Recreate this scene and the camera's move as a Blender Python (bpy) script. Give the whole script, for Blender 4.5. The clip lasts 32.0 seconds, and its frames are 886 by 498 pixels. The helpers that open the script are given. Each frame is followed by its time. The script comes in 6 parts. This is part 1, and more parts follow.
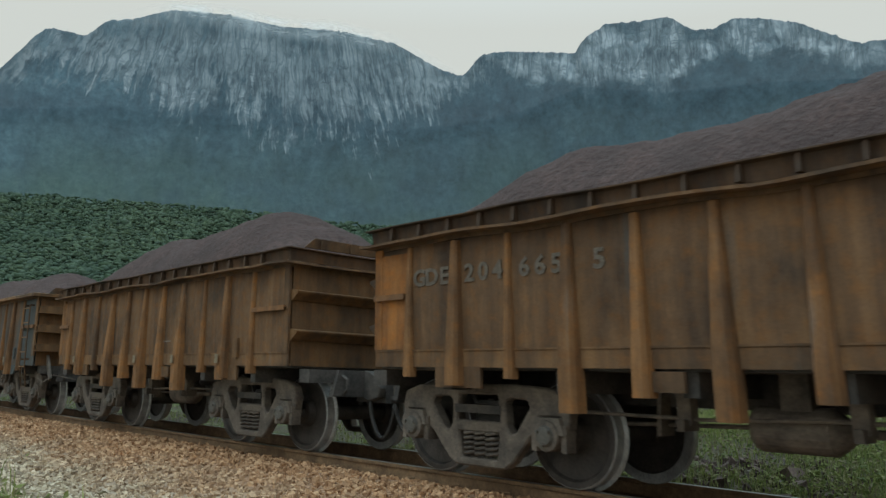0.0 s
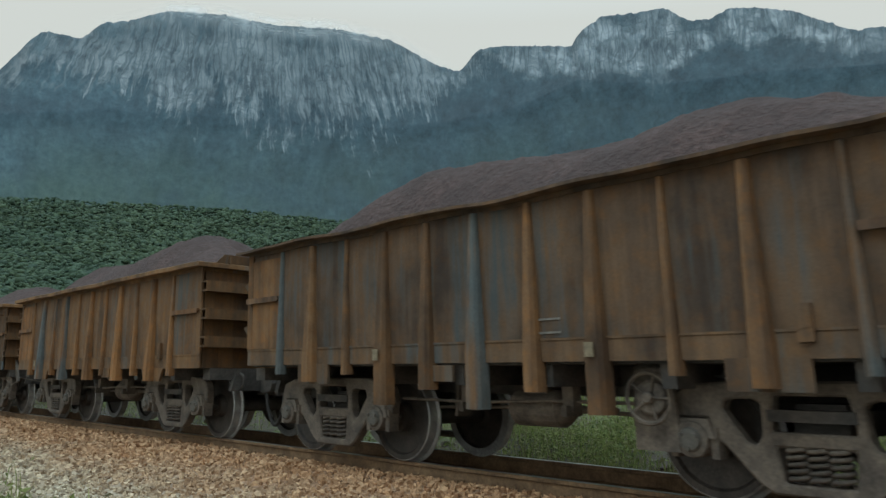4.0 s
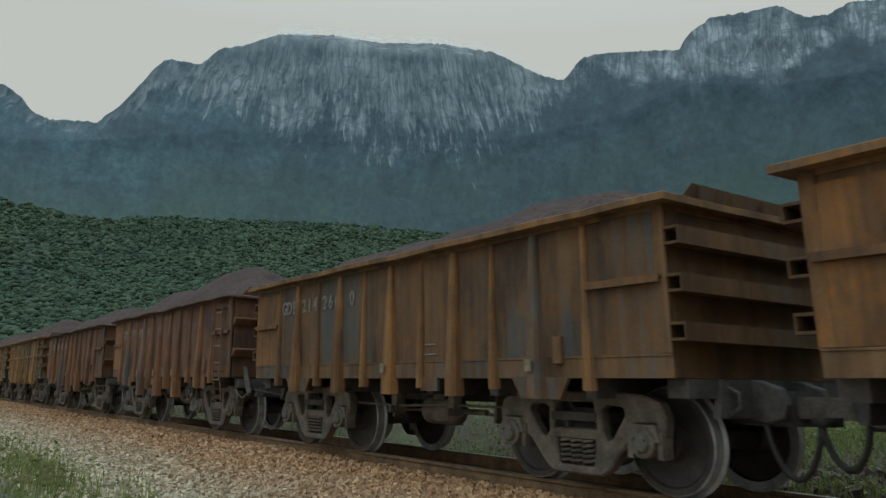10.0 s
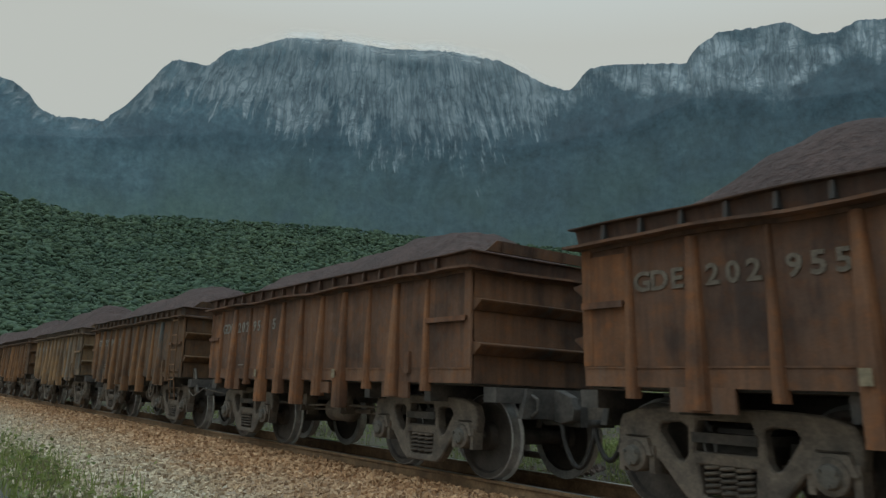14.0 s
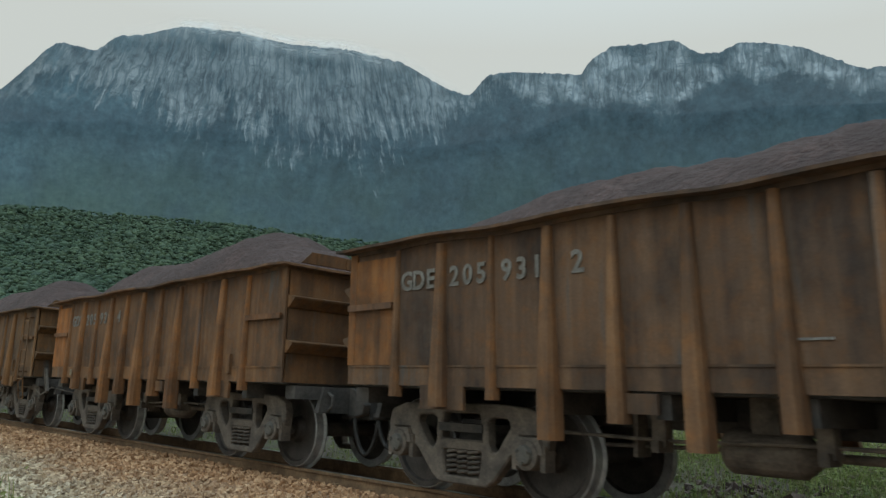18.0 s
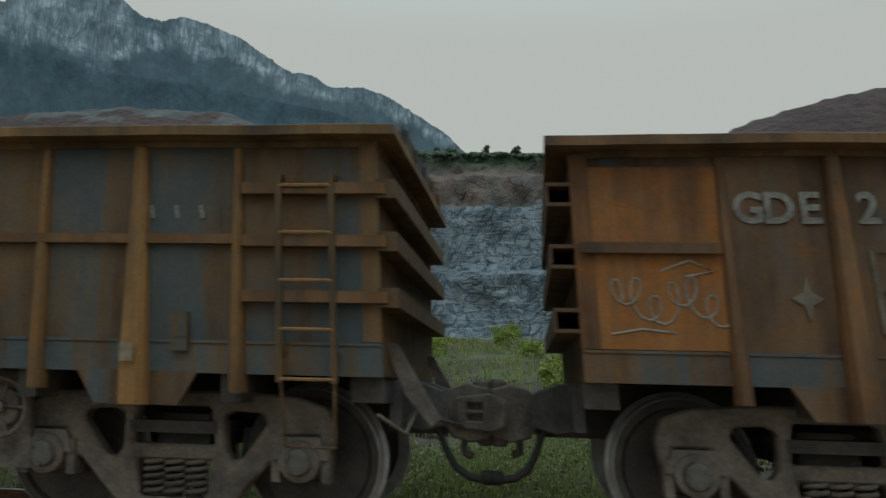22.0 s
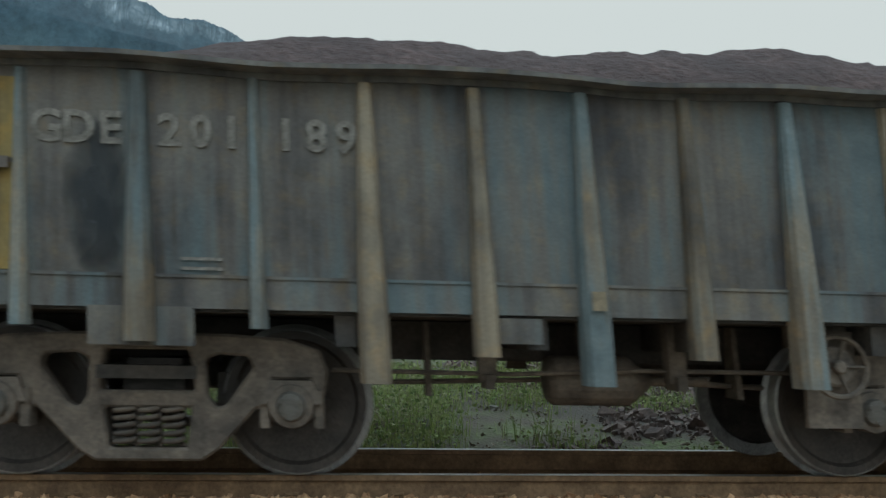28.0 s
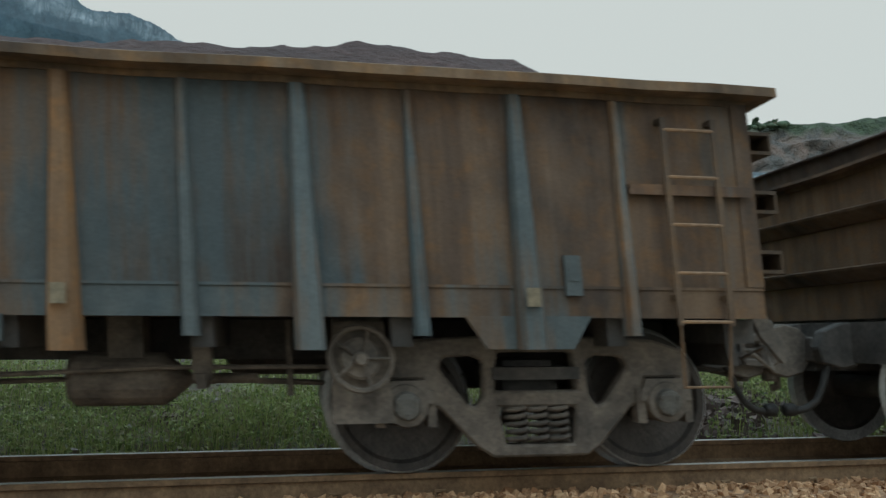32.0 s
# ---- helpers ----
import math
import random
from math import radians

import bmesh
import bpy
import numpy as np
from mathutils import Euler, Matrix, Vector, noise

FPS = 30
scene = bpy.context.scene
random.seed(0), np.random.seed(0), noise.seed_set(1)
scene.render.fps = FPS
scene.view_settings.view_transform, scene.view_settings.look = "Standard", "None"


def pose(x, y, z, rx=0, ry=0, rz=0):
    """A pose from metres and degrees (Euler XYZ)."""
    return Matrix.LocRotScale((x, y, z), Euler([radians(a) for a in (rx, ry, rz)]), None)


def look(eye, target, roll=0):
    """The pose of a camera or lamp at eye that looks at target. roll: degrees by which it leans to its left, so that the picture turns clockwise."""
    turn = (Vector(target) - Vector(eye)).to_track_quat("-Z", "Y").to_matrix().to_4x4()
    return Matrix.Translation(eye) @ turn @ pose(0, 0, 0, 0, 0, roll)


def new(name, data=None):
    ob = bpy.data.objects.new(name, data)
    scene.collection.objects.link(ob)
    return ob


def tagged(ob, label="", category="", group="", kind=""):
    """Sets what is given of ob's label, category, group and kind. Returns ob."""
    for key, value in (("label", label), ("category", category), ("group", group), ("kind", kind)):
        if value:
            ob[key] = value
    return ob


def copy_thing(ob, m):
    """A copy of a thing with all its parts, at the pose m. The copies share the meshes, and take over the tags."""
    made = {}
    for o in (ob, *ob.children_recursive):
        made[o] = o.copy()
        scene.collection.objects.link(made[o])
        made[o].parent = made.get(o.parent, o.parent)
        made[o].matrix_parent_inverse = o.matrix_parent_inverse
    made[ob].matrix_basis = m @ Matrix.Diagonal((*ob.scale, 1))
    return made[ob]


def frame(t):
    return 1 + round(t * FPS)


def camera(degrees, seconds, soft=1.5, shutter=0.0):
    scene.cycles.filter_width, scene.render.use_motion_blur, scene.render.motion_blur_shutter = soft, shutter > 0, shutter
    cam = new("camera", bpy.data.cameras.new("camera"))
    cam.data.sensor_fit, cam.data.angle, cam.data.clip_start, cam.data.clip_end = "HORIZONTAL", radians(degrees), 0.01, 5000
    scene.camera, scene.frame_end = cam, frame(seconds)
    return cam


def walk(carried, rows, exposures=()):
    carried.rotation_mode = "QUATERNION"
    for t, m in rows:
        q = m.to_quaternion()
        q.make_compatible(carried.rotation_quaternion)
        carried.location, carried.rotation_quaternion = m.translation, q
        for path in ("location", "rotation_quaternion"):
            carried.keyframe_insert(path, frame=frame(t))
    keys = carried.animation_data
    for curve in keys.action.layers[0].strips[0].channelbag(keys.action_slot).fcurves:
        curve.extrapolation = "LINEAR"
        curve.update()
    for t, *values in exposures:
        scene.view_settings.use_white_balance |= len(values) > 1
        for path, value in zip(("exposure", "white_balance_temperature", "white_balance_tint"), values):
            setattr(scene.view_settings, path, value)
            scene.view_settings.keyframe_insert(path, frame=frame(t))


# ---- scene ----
cam = camera(58.45, 32.0, soft=1.4, shutter=0.53)
# a phone's sensor, read line by line from the top in about a sixtieth of a second
scene.cycles.rolling_shutter_type, scene.cycles.rolling_shutter_duration = "TOP", 0.11
# seconds, place across the track, height, yaw, pitch, roll of the hand-held camera
TURNS = [(0, -5.217, 0.821, 46.56, 9.40, -1.39), (0.5, -5.217, 0.821, 46.34, 9.35, -1.33), (1, -5.217, 0.821, 46.45, 9.13, -0.74), (1.5, -5.217, 0.821, 46.32, 9.21, -0.27),
         (2, -5.217, 0.821, 46.52, 9.15, -0.14), (2.5, -5.217, 0.821, 46.58, 9.17, -0.23), (3, -5.217, 0.821, 46.71, 9.17, -0.19), (3.5, -5.217, 0.821, 46.75, 9.13, -0.21),
         (5.5, -5.217, 0.821, 46.71, 9.14, -0.50), (6, -5.217, 0.821, 46.70, 9.26, -0.53), (6.5, -5.217, 0.821, 46.74, 9.44, -0.44), (7, -5.217, 0.821, 46.72, 9.51, -0.53),
         (7.5, -5.217, 0.821, 46.76, 9.68, -0.45), (8, -5.217, 0.821, 46.74, 9.82, -0.44), (8.5, -5.217, 0.821, 47.17, 9.84, -0.44), (9, -5.217, 0.821, 49.27, 9.82, -0.47),
         (9.5, -5.217, 0.821, 52.11, 9.83, -0.52), (10, -5.217, 0.821, 54.43, 9.85, -0.78), (10.5, -5.217, 0.821, 55.30, 9.89, -0.94), (11, -5.217, 0.821, 55.27, 10.16, -1.10),
         (11.5, -5.217, 0.821, 55.27, 10.26, -1.21), (12, -5.217, 0.821, 55.24, 10.29, -1.31), (12.5, -5.217, 0.821, 55.25, 10.29, -1.43), (13, -5.217, 0.821, 55.13, 10.33, -1.86),
         (13.5, -5.217, 0.821, 54.70, 10.35, -2.20), (14, -5.217, 0.821, 54.29, 10.36, -2.31), (14.5, -5.217, 0.821, 54.17, 10.46, -2.60), (15, -5.217, 0.821, 53.96, 10.47, -2.36),
         (15.5, -5.217, 0.821, 53.65, 10.49, -2.54), (17.5, -5.217, 0.821, 47.61, 10.70, -2.26), (18, -5.217, 0.821, 46.69, 10.74, -2.31), (18.5, -5.217, 0.821, 46.34, 10.73, -1.95),
         (19, -5.120, 0.830, 39.54, 10.73, -1.35), (19.5, -5.020, 0.838, 29.76, 10.69, -1.33), (20, -4.926, 0.847, 16.84, 10.14, -0.68), (20.5, -4.926, 0.847, 8.16, 10.01, -1.45),
         (21, -4.926, 0.847, 6.50, 9.99, -1.06), (21.5, -4.926, 0.847, 6.53, 9.90, -0.88), (22, -4.926, 0.847, 5.81, 10.04, -1.48), (22.5, -4.926, 0.847, 3.39, 9.68, -1.36),
         (23, -4.926, 0.847, 2.09, 9.79, -1.45), (23.5, -4.926, 0.847, 1.80, 9.86, -1.55), (24, -4.926, 0.847, 1.59, 10.07, -1.91), (24.5, -4.926, 0.847, 1.30, 10.08, -2.10),
         (24.8, -4.926, 0.847, 1.45, 9.35, -1.81), (25, -4.926, 0.847, 1.50, 8.51, -1.60), (25.5, -4.926, 0.847, 1.43, 7.16, -1.39), (27.5, -4.778, 0.799, -3.50, 6.65, -1.40),
         (27.8, -4.778, 0.799, -4.95, 6.15, -1.45), (28, -4.778, 0.799, -5.41, 6.43, -1.09), (28.5, -4.778, 0.799, -6.37, 6.34, -1.44), (29, -4.778, 0.799, -6.67, 5.86, -0.58),
         (29.5, -4.778, 0.799, -6.75, 6.12, -1.73), (30, -4.778, 0.799, -6.22, 6.00, -1.63), (30.4, -4.778, 0.799, -8.13, 6.25, -3.12), (31, -4.778, 0.799, -9.88, 6.21, -1.54),
         (31.5, -4.778, 0.799, -10.11, 6.52, -1.01), (32, -4.778, 0.799, -9.95, 6.31, -0.06)]
walk(cam, [(t, pose(0, y, z, 90 + p, r, a)) for t, y, z, a, p, r in TURNS],
     [(0, 0.08, 6400, 9), (3, 0.12, 6350, 9), (6, 0.02, 6350, 9), (8, -0.06, 6450, 9), (10, -0.20, 6450, 9), (12, -0.38, 6450, 9), (13.5, -0.30, 6450, 9), (15.5, -0.18, 6500, 9), (18, 0.0, 6350, 9), (19.2, 0.08, 6350, 9), (20.1, 0.08, 6400, 9), (20.8, -0.22, 6400, 8), (22, -0.36, 6400, 8), (23.2, -0.38, 6400, 8), (24.4, -0.19, 6400, 9), (25.2, -0.07, 6350, 9), (27.5, 0.10, 6050, 8), (29, 0.14, 6100, 8), (30, 0.09, 6100, 8), (31, 0.07, 6050, 8), (32, 0.04, 6150, 8)])

# ---- world and light: an overcast afternoon sky, the sun behind thin cloud ----
world = bpy.data.worlds.new("overcast_sky")
scene.world = world
world.use_nodes = True
wn, wl = world.node_tree.nodes, world.node_tree.links
bg = wn["Background"]
sky = wn.new("ShaderNodeTexSky")
sky.sky_type, sky.sun_disc = "NISHITA", False
sky.sun_elevation, sky.sun_rotation = radians(59), radians(159)
dim = wn.new("ShaderNodeMix")
dim.data_type, dim.blend_type = "RGBA", "MULTIPLY"
dim.inputs["Factor"].default_value = 1.0
dim.inputs["B"].default_value = (0.10, 0.10, 0.10, 1)
wl.new(sky.outputs["Color"], dim.inputs["A"])
wco = wn.new("ShaderNodeTexCoord")
cl = wn.new("ShaderNodeTexNoise")
cl.inputs["Scale"].default_value, cl.inputs["Detail"].default_value = 2.2, 5
wl.new(wco.outputs["Generated"], cl.inputs["Vector"])
ramp = wn.new("ShaderNodeMapRange")
ramp.inputs["From Min"].default_value, ramp.inputs["From Max"].default_value = 0.30, 0.42
ramp.inputs["To Min"].default_value, ramp.inputs["To Max"].default_value = 0.86, 0.985
wl.new(cl.outputs["Fac"], ramp.inputs["Value"])
wm = wn.new("ShaderNodeMix")
wm.data_type = "RGBA"
wl.new(ramp.outputs["Result"], wm.inputs["Factor"])
wl.new(dim.outputs["Result"], wm.inputs["A"])
# an overcast dome is brighter overhead than towards the horizon
up = wn.new("ShaderNodeSeparateXYZ")
wl.new(wco.outputs["Generated"], up.inputs[0])
dome = wn.new("ShaderNodeMapRange")
dome.inputs["From Min"].default_value, dome.inputs["From Max"].default_value = 0.42, 0.95
wl.new(up.outputs["Z"], dome.inputs["Value"])
veil = wn.new("ShaderNodeMix")
veil.data_type = "RGBA"
wl.new(dome.outputs["Result"], veil.inputs["Factor"])
veil.inputs["A"].default_value, veil.inputs["B"].default_value = (0.604, 0.630, 0.588, 1), (0.98, 1.30, 1.46, 1)
wl.new(veil.outputs["Result"], wm.inputs["B"])
wl.new(wm.outputs["Result"], bg.inputs["Color"])
bg.inputs["Strength"].default_value = 1.0
sun = new("sun", bpy.data.lights.new("sun", "SUN"))
sun.data.energy, sun.data.angle, sun.data.color = 0.7, radians(60), (0.72, 0.92, 1.0)
sun.matrix_world = look((11, -28, 50), (0, 0, 0))
scene.view_settings.exposure = 0.0


# ---- materials ----
def mat(name, rough=0.8, metal=0.0):
    m = bpy.data.materials.new(name)
    m.use_nodes = True
    b = m.node_tree.nodes["Principled BSDF"]
    b.inputs["Roughness"].default_value, b.inputs["Metallic"].default_value = rough, metal
    return m, m.node_tree.nodes, m.node_tree.links, b


def noise_tex(n, l, vec, scale, detail=4.0, stretch=None, rough=0.55):
    if stretch:
        mp = n.new("ShaderNodeMapping")
        mp.inputs["Scale"].default_value = stretch
        l.new(vec, mp.inputs["Vector"])
        vec = mp.outputs["Vector"]
    t = n.new("ShaderNodeTexNoise")
    t.inputs["Scale"].default_value, t.inputs["Detail"].default_value, t.inputs["Roughness"].default_value = scale, detail, rough
    l.new(vec, t.inputs["Vector"])
    return t.outputs["Fac"]


def rng(n, l, v, a, b, c=0.0, d=1.0):
    r = n.new("ShaderNodeMapRange")
    for k, x in zip(("From Min", "From Max", "To Min", "To Max"), (a, b, c, d)):
        r.inputs[k].default_value = x
    l.new(v, r.inputs["Value"])
    return r.outputs["Result"]


def mix(n, l, f, a, b, mode="MIX"):
    m = n.new("ShaderNodeMix")
    m.data_type, m.blend_type = "RGBA", mode
    for sock, v in (("Factor", f), ("A", a), ("B", b)):
        if isinstance(v, (int, float)):
            m.inputs[sock].default_value = v
        elif isinstance(v, tuple):
            m.inputs[sock].default_value = (*v, 1)
        else:
            l.new(v, m.inputs[sock])
    return m.outputs["Result"]


def maths(n, l, op, a, b=0.0):
    m = n.new("ShaderNodeMath")
    m.operation = op
    for i, v in enumerate((a, b)):
        if isinstance(v, (int, float)):
            m.inputs[i].default_value = v
        else:
            l.new(v, m.inputs[i])
    return m.outputs[0]


def bump(n, l, b, h, strength, dist):
    k = n.new("ShaderNodeBump")
    k.inputs["Strength"].default_value, k.inputs["Distance"].default_value = strength, dist
    l.new(h, k.inputs["Height"])
    l.new(k.outputs["Normal"], b.inputs["Normal"])


def wagon_paint():
    """Weathered paint: each object's colour is its rust tone, the alpha how much blue-grey paint is left."""
    m, n, l, b = mat("weathered_wagon_paint", 0.72)
    co = n.new("ShaderNodeTexCoord").outputs["Object"]
    info = n.new("ShaderNodeObjectInfo")
    shift = n.new("ShaderNodeVectorMath")
    shift.operation = "MULTIPLY"
    shift.inputs[1].default_value = (900, 1700, 1300)
    l.new(info.outputs["Color"], shift.inputs[0])
    add = n.new("ShaderNodeVectorMath")
    l.new(co, add.inputs[0])
    l.new(shift.outputs[0], add.inputs[1])
    v = add.outputs[0]
    streak = noise_tex(n, l, v, 1.0, 6, (5.5, 5.5, 0.30), 0.68)
    blot = noise_tex(n, l, v, 1.0, 4, (0.75, 0.75, 0.6))
    grain = noise_tex(n, l, v, 55.0, 5)
    fine = noise_tex(n, l, v, 9.0, 6)
    rust = info.outputs["Color"]
    c = mix(n, l, rng(n, l, streak, 0.35, 0.68), mix(n, l, 1.0, rust, (0.44, 0.43, 0.46), "MULTIPLY"), rust)
    c = mix(n, l, rng(n, l, fine, 0.50, 0.78, 0, 0.40), c, mix(n, l, 1.0, rust, (1.45, 1.10, 0.60), "MULTIPLY"))
    grim = noise_tex(n, l, v, 1.0, 5, (1.7, 1.7, 1.1), 0.6)
    c = mix(n, l, rng(n, l, grim, 0.34, 0.56), mix(n, l, 1.0, c, (0.40, 0.42, 0.48), "MULTIPLY"), c)
    # patches where the blue-grey coat has survived, torn by rust streaks
    mask = maths(n, l, "ADD", maths(n, l, "MULTIPLY", blot, 0.6), maths(n, l, "MULTIPLY", streak, 0.75))
    mask = maths(n, l, "ADD", mask, maths(n, l, "MULTIPLY", info.outputs["Alpha"], 0.40))
    mask = rng(n, l, mask, 0.80, 0.93, 0, 0.88)
    split = n.new("ShaderNodeSeparateColor")
    l.new(rust, split.inputs[0])
    pale = n.new("ShaderNodeVectorMath")
    pale.operation = "SCALE"
    l.new(mix(n, l, rng(n, l, fine, 0.3, 0.7), (0.050, 0.074, 0.084), (0.094, 0.122, 0.132)), pale.inputs[0])
    l.new(maths(n, l, "MULTIPLY", split.outputs[1], 6.8), pale.inputs["Scale"])
    c = mix(n, l, mask, c, pale.outputs["Vector"])
    c = mix(n, l, rng(n, l, grain, 0.25, 0.8), mix(n, l, 1.0, c, (0.72, 0.70, 0.68), "MULTIPLY"), c)
    l.new(c, b.inputs["Base Color"])
    l.new(rng(n, l, fine, 0.3, 0.7, 0.62, 0.9), b.inputs["Roughness"])
    bump(n, l, b, maths(n, l, "ADD", maths(n, l, "MULTIPLY", grain, 0.3), maths(n, l, "MULTIPLY", blot, 3.0)), 0.5, 0.012)
    return m


def two_tone(name, dark, light, scale, rough=0.85, metal=0.0, bumps=0.4, dist=0.01, space="Object", stretch=None, fine=8.0):
    m, n, l, b = mat(name, rough, metal)
    co = n.new("ShaderNodeTexCoord").outputs[space]
    a = noise_tex(n, l, co, scale, 5, stretch)
    g = noise_tex(n, l, co, scale * fine, 5)
    c = mix(n, l, rng(n, l, a, 0.35, 0.65), dark, light)
    c = mix(n, l, rng(n, l, g, 0.3, 0.75), mix(n, l, 1.0, c, (0.65, 0.65, 0.65), "MULTIPLY"), c)
    l.new(c, b.inputs["Base Color"])
    bump(n, l, b, g, bumps, dist)
    return m


PAINT = wagon_paint()
GRIME = two_tone("brake_dust_on_cast_steel", (0.088, 0.073, 0.062), (0.225, 0.182, 0.145), 5.0, 0.8)
DARK = two_tone("sooty_underframe_steel", (0.053, 0.049, 0.046), (0.120, 0.105, 0.094), 4.0, 0.8)
TREAD = two_tone("worn_wheel_steel", (0.050, 0.044, 0.041), (0.10, 0.086, 0.077), 6.0, 0.55, 0.3)
SHINE = two_tone("polished_wheel_rim", (0.34, 0.34, 0.34), (0.55, 0.55, 0.54), 9.0, 0.35, 0.35)
RUBBER = two_tone("dusty_rubber_hose", (0.018, 0.016, 0.015), (0.04, 0.033, 0.028), 12.0, 0.7)
WHITE = two_tone("chipped_white_lettering", (0.10, 0.083, 0.066), (0.38, 0.35, 0.31), 7.0, 0.75)
WORN = two_tone("almost_worn_off_lettering", (0.10, 0.075, 0.055), (0.24, 0.20, 0.16), 6.0, 0.8)
AMBER = two_tone("worn_reflector", (0.18, 0.14, 0.09), (0.34, 0.27, 0.17), 18.0, 0.6)
CAP = two_tone("bare_bearing_cap", (0.085, 0.076, 0.066), (0.165, 0.150, 0.130), 10.0, 0.6)
RAIL = two_tone("rusty_rail_side", (0.155, 0.092, 0.048), (0.30, 0.185, 0.098), 5.0, 0.8)
RAILTOP = two_tone("polished_rail_head", (0.55, 0.55, 0.54), (0.75, 0.75, 0.74), 3.0, 0.38, 0.9, 0.1)


def ore_mat():
    m, n, l, b = mat("lumpy_iron_ore", 0.95)
    co = n.new("ShaderNodeTexCoord").outputs["Object"]
    a, g, h = noise_tex(n, l, co, 1.6, 5), noise_tex(n, l, co, 16, 6), noise_tex(n, l, co, 45, 4)
    c = mix(n, l, rng(n, l, a, 0.35, 0.65), (0.069, 0.046, 0.042), (0.130, 0.080, 0.070))
    c = mix(n, l, rng(n, l, g, 0.35, 0.7), (0.060, 0.036, 0.033), c)
    l.new(c, b.inputs["Base Color"])
    bump(n, l, b, maths(n, l, "ADD", g, maths(n, l, "MULTIPLY", h, 0.4)), 0.9, 0.06)
    return m


ORE = ore_mat()
PALE = two_tone("pale_damp_fines", (0.075, 0.07, 0.068), (0.17, 0.165, 0.16), 3.0, 0.9, 0, 0.8, 0.04)


# ---- mesh helpers ----
def box(bm, x0, x1, y0, y1, z0, z1, taper=None):
    """An upright box; taper: (x, y) shrink of its top about the middle."""
    tx, ty = taper or (0, 0)
    vs = [bm.verts.new(c) for c in ((x0, y0, z0), (x1, y0, z0), (x1, y1, z0), (x0, y1, z0),
                                    (x0 + tx, y0 + ty, z1), (x1 - tx, y0 + ty, z1), (x1 - tx, y1 - ty, z1), (x0 + tx, y1 - ty, z1))]
    for f in ((0, 3, 2, 1), (4, 5, 6, 7), (0, 1, 5, 4), (1, 2, 6, 5), (2, 3, 7, 6), (3, 0, 4, 7)):
        bm.faces.new([vs[i] for i in f])
    return vs


def tube(bm, path, r, n=8, closed=False):
    """A round tube along a path of points."""
    pts = [Vector(p) for p in path]
    rings = []
    for i, p in enumerate(pts):
        a = pts[(i - 1) % len(pts)] if closed or i else p
        c = pts[(i + 1) % len(pts)] if closed or i < len(pts) - 1 else p
        d = (c - a).normalized()
        u = d.orthogonal().normalized() if not rings else (u - d * u.dot(d)).normalized()
        w = d.cross(u)
        rings.append([bm.verts.new(p + r * (u * math.cos(2 * math.pi * k / n) + w * math.sin(2 * math.pi * k / n))) for k in range(n)])
    for i in range(len(rings) - (0 if closed else 1)):
        a, c = rings[i], rings[(i + 1) % len(rings)]
        for k in range(n):
            bm.faces.new((a[k], a[(k + 1) % n], c[(k + 1) % n], c[k]))
    if not closed:
        bm.faces.new(rings[0][::-1])
        bm.faces.new(rings[-1])


def lathe(bm, profile, n=24, m=None):
    """Turns (radius, along) pairs about the y axis."""
    m = m or Matrix()
    rings = [[bm.verts.new(m @ Vector((r * math.cos(2 * math.pi * k / n), y, r * math.sin(2 * math.pi * k / n)))) for k in range(n)] for r, y in profile]
    for a, c in zip(rings, rings[1:]):
        for k in range(n):
            bm.faces.new((a[k], c[k], c[(k + 1) % n], a[(k + 1) % n]))
    bm.faces.new(rings[0])
    bm.faces.new(rings[-1][::-1])


def plate(bm, outer, holes, y0, y1):
    """A flat casting: an outline in x and z with holes, from y0 to y1."""
    edges = []
    for loop in (outer, *holes):
        vs = [bm.verts.new((x, y0, z)) for x, z in loop]
        edges += [bm.edges.new((vs[i], vs[(i + 1) % len(vs)])) for i in range(len(vs))]
    faces = [g for g in bmesh.ops.triangle_fill(bm, edges=edges, use_beauty=True)["geom"] if isinstance(g, bmesh.types.BMFace)]
    ext = bmesh.ops.extrude_face_region(bm, geom=faces)["geom"]
    bmesh.ops.translate(bm, verts=[g for g in ext if isinstance(g, bmesh.types.BMVert)], vec=(0, y1 - y0, 0))
    bmesh.ops.recalc_face_normals(bm, faces=bm.faces)


def mesh_of(bm, name, material, bevel=0.0, smooth=False):
    if bevel:
        bmesh.ops.bevel(bm, geom=[e for e in bm.edges if e.calc_face_angle(0) > 0.5], offset=bevel, segments=1, affect="EDGES")
    bmesh.ops.recalc_face_normals(bm, faces=bm.faces)
    me = bpy.data.meshes.new(name)
    bm.to_mesh(me)
    bm.free()
    me.materials.append(material)
    if smooth:
        me.shade_smooth()
    return me


def made(name, build, material, bevel=0.0, smooth=False):
    bm = bmesh.new()
    build(bm)
    return mesh_of(bm, name, material, bevel, smooth)


def part(name, me, parent, label="", at=None):
    ob = new(name, me)
    ob.parent = parent
    if at is not None:
        ob.matrix_basis = at
    if label:
        ob["label"] = label
    return ob


def grid_mesh(name, pts, nu, nv, material, smooth=True):
    """A sheet from nu x nv points, row by row."""
    me = bpy.data.meshes.new(name)
    f = [(j * nu + i, j * nu + i + 1, (j + 1) * nu + i + 1, (j + 1) * nu + i) for j in range(nv - 1) for i in range(nu - 1)]
    me.from_pydata(pts, [], f)
    me.materials.append(material)
    if smooth:
        me.shade_smooth()
    return me


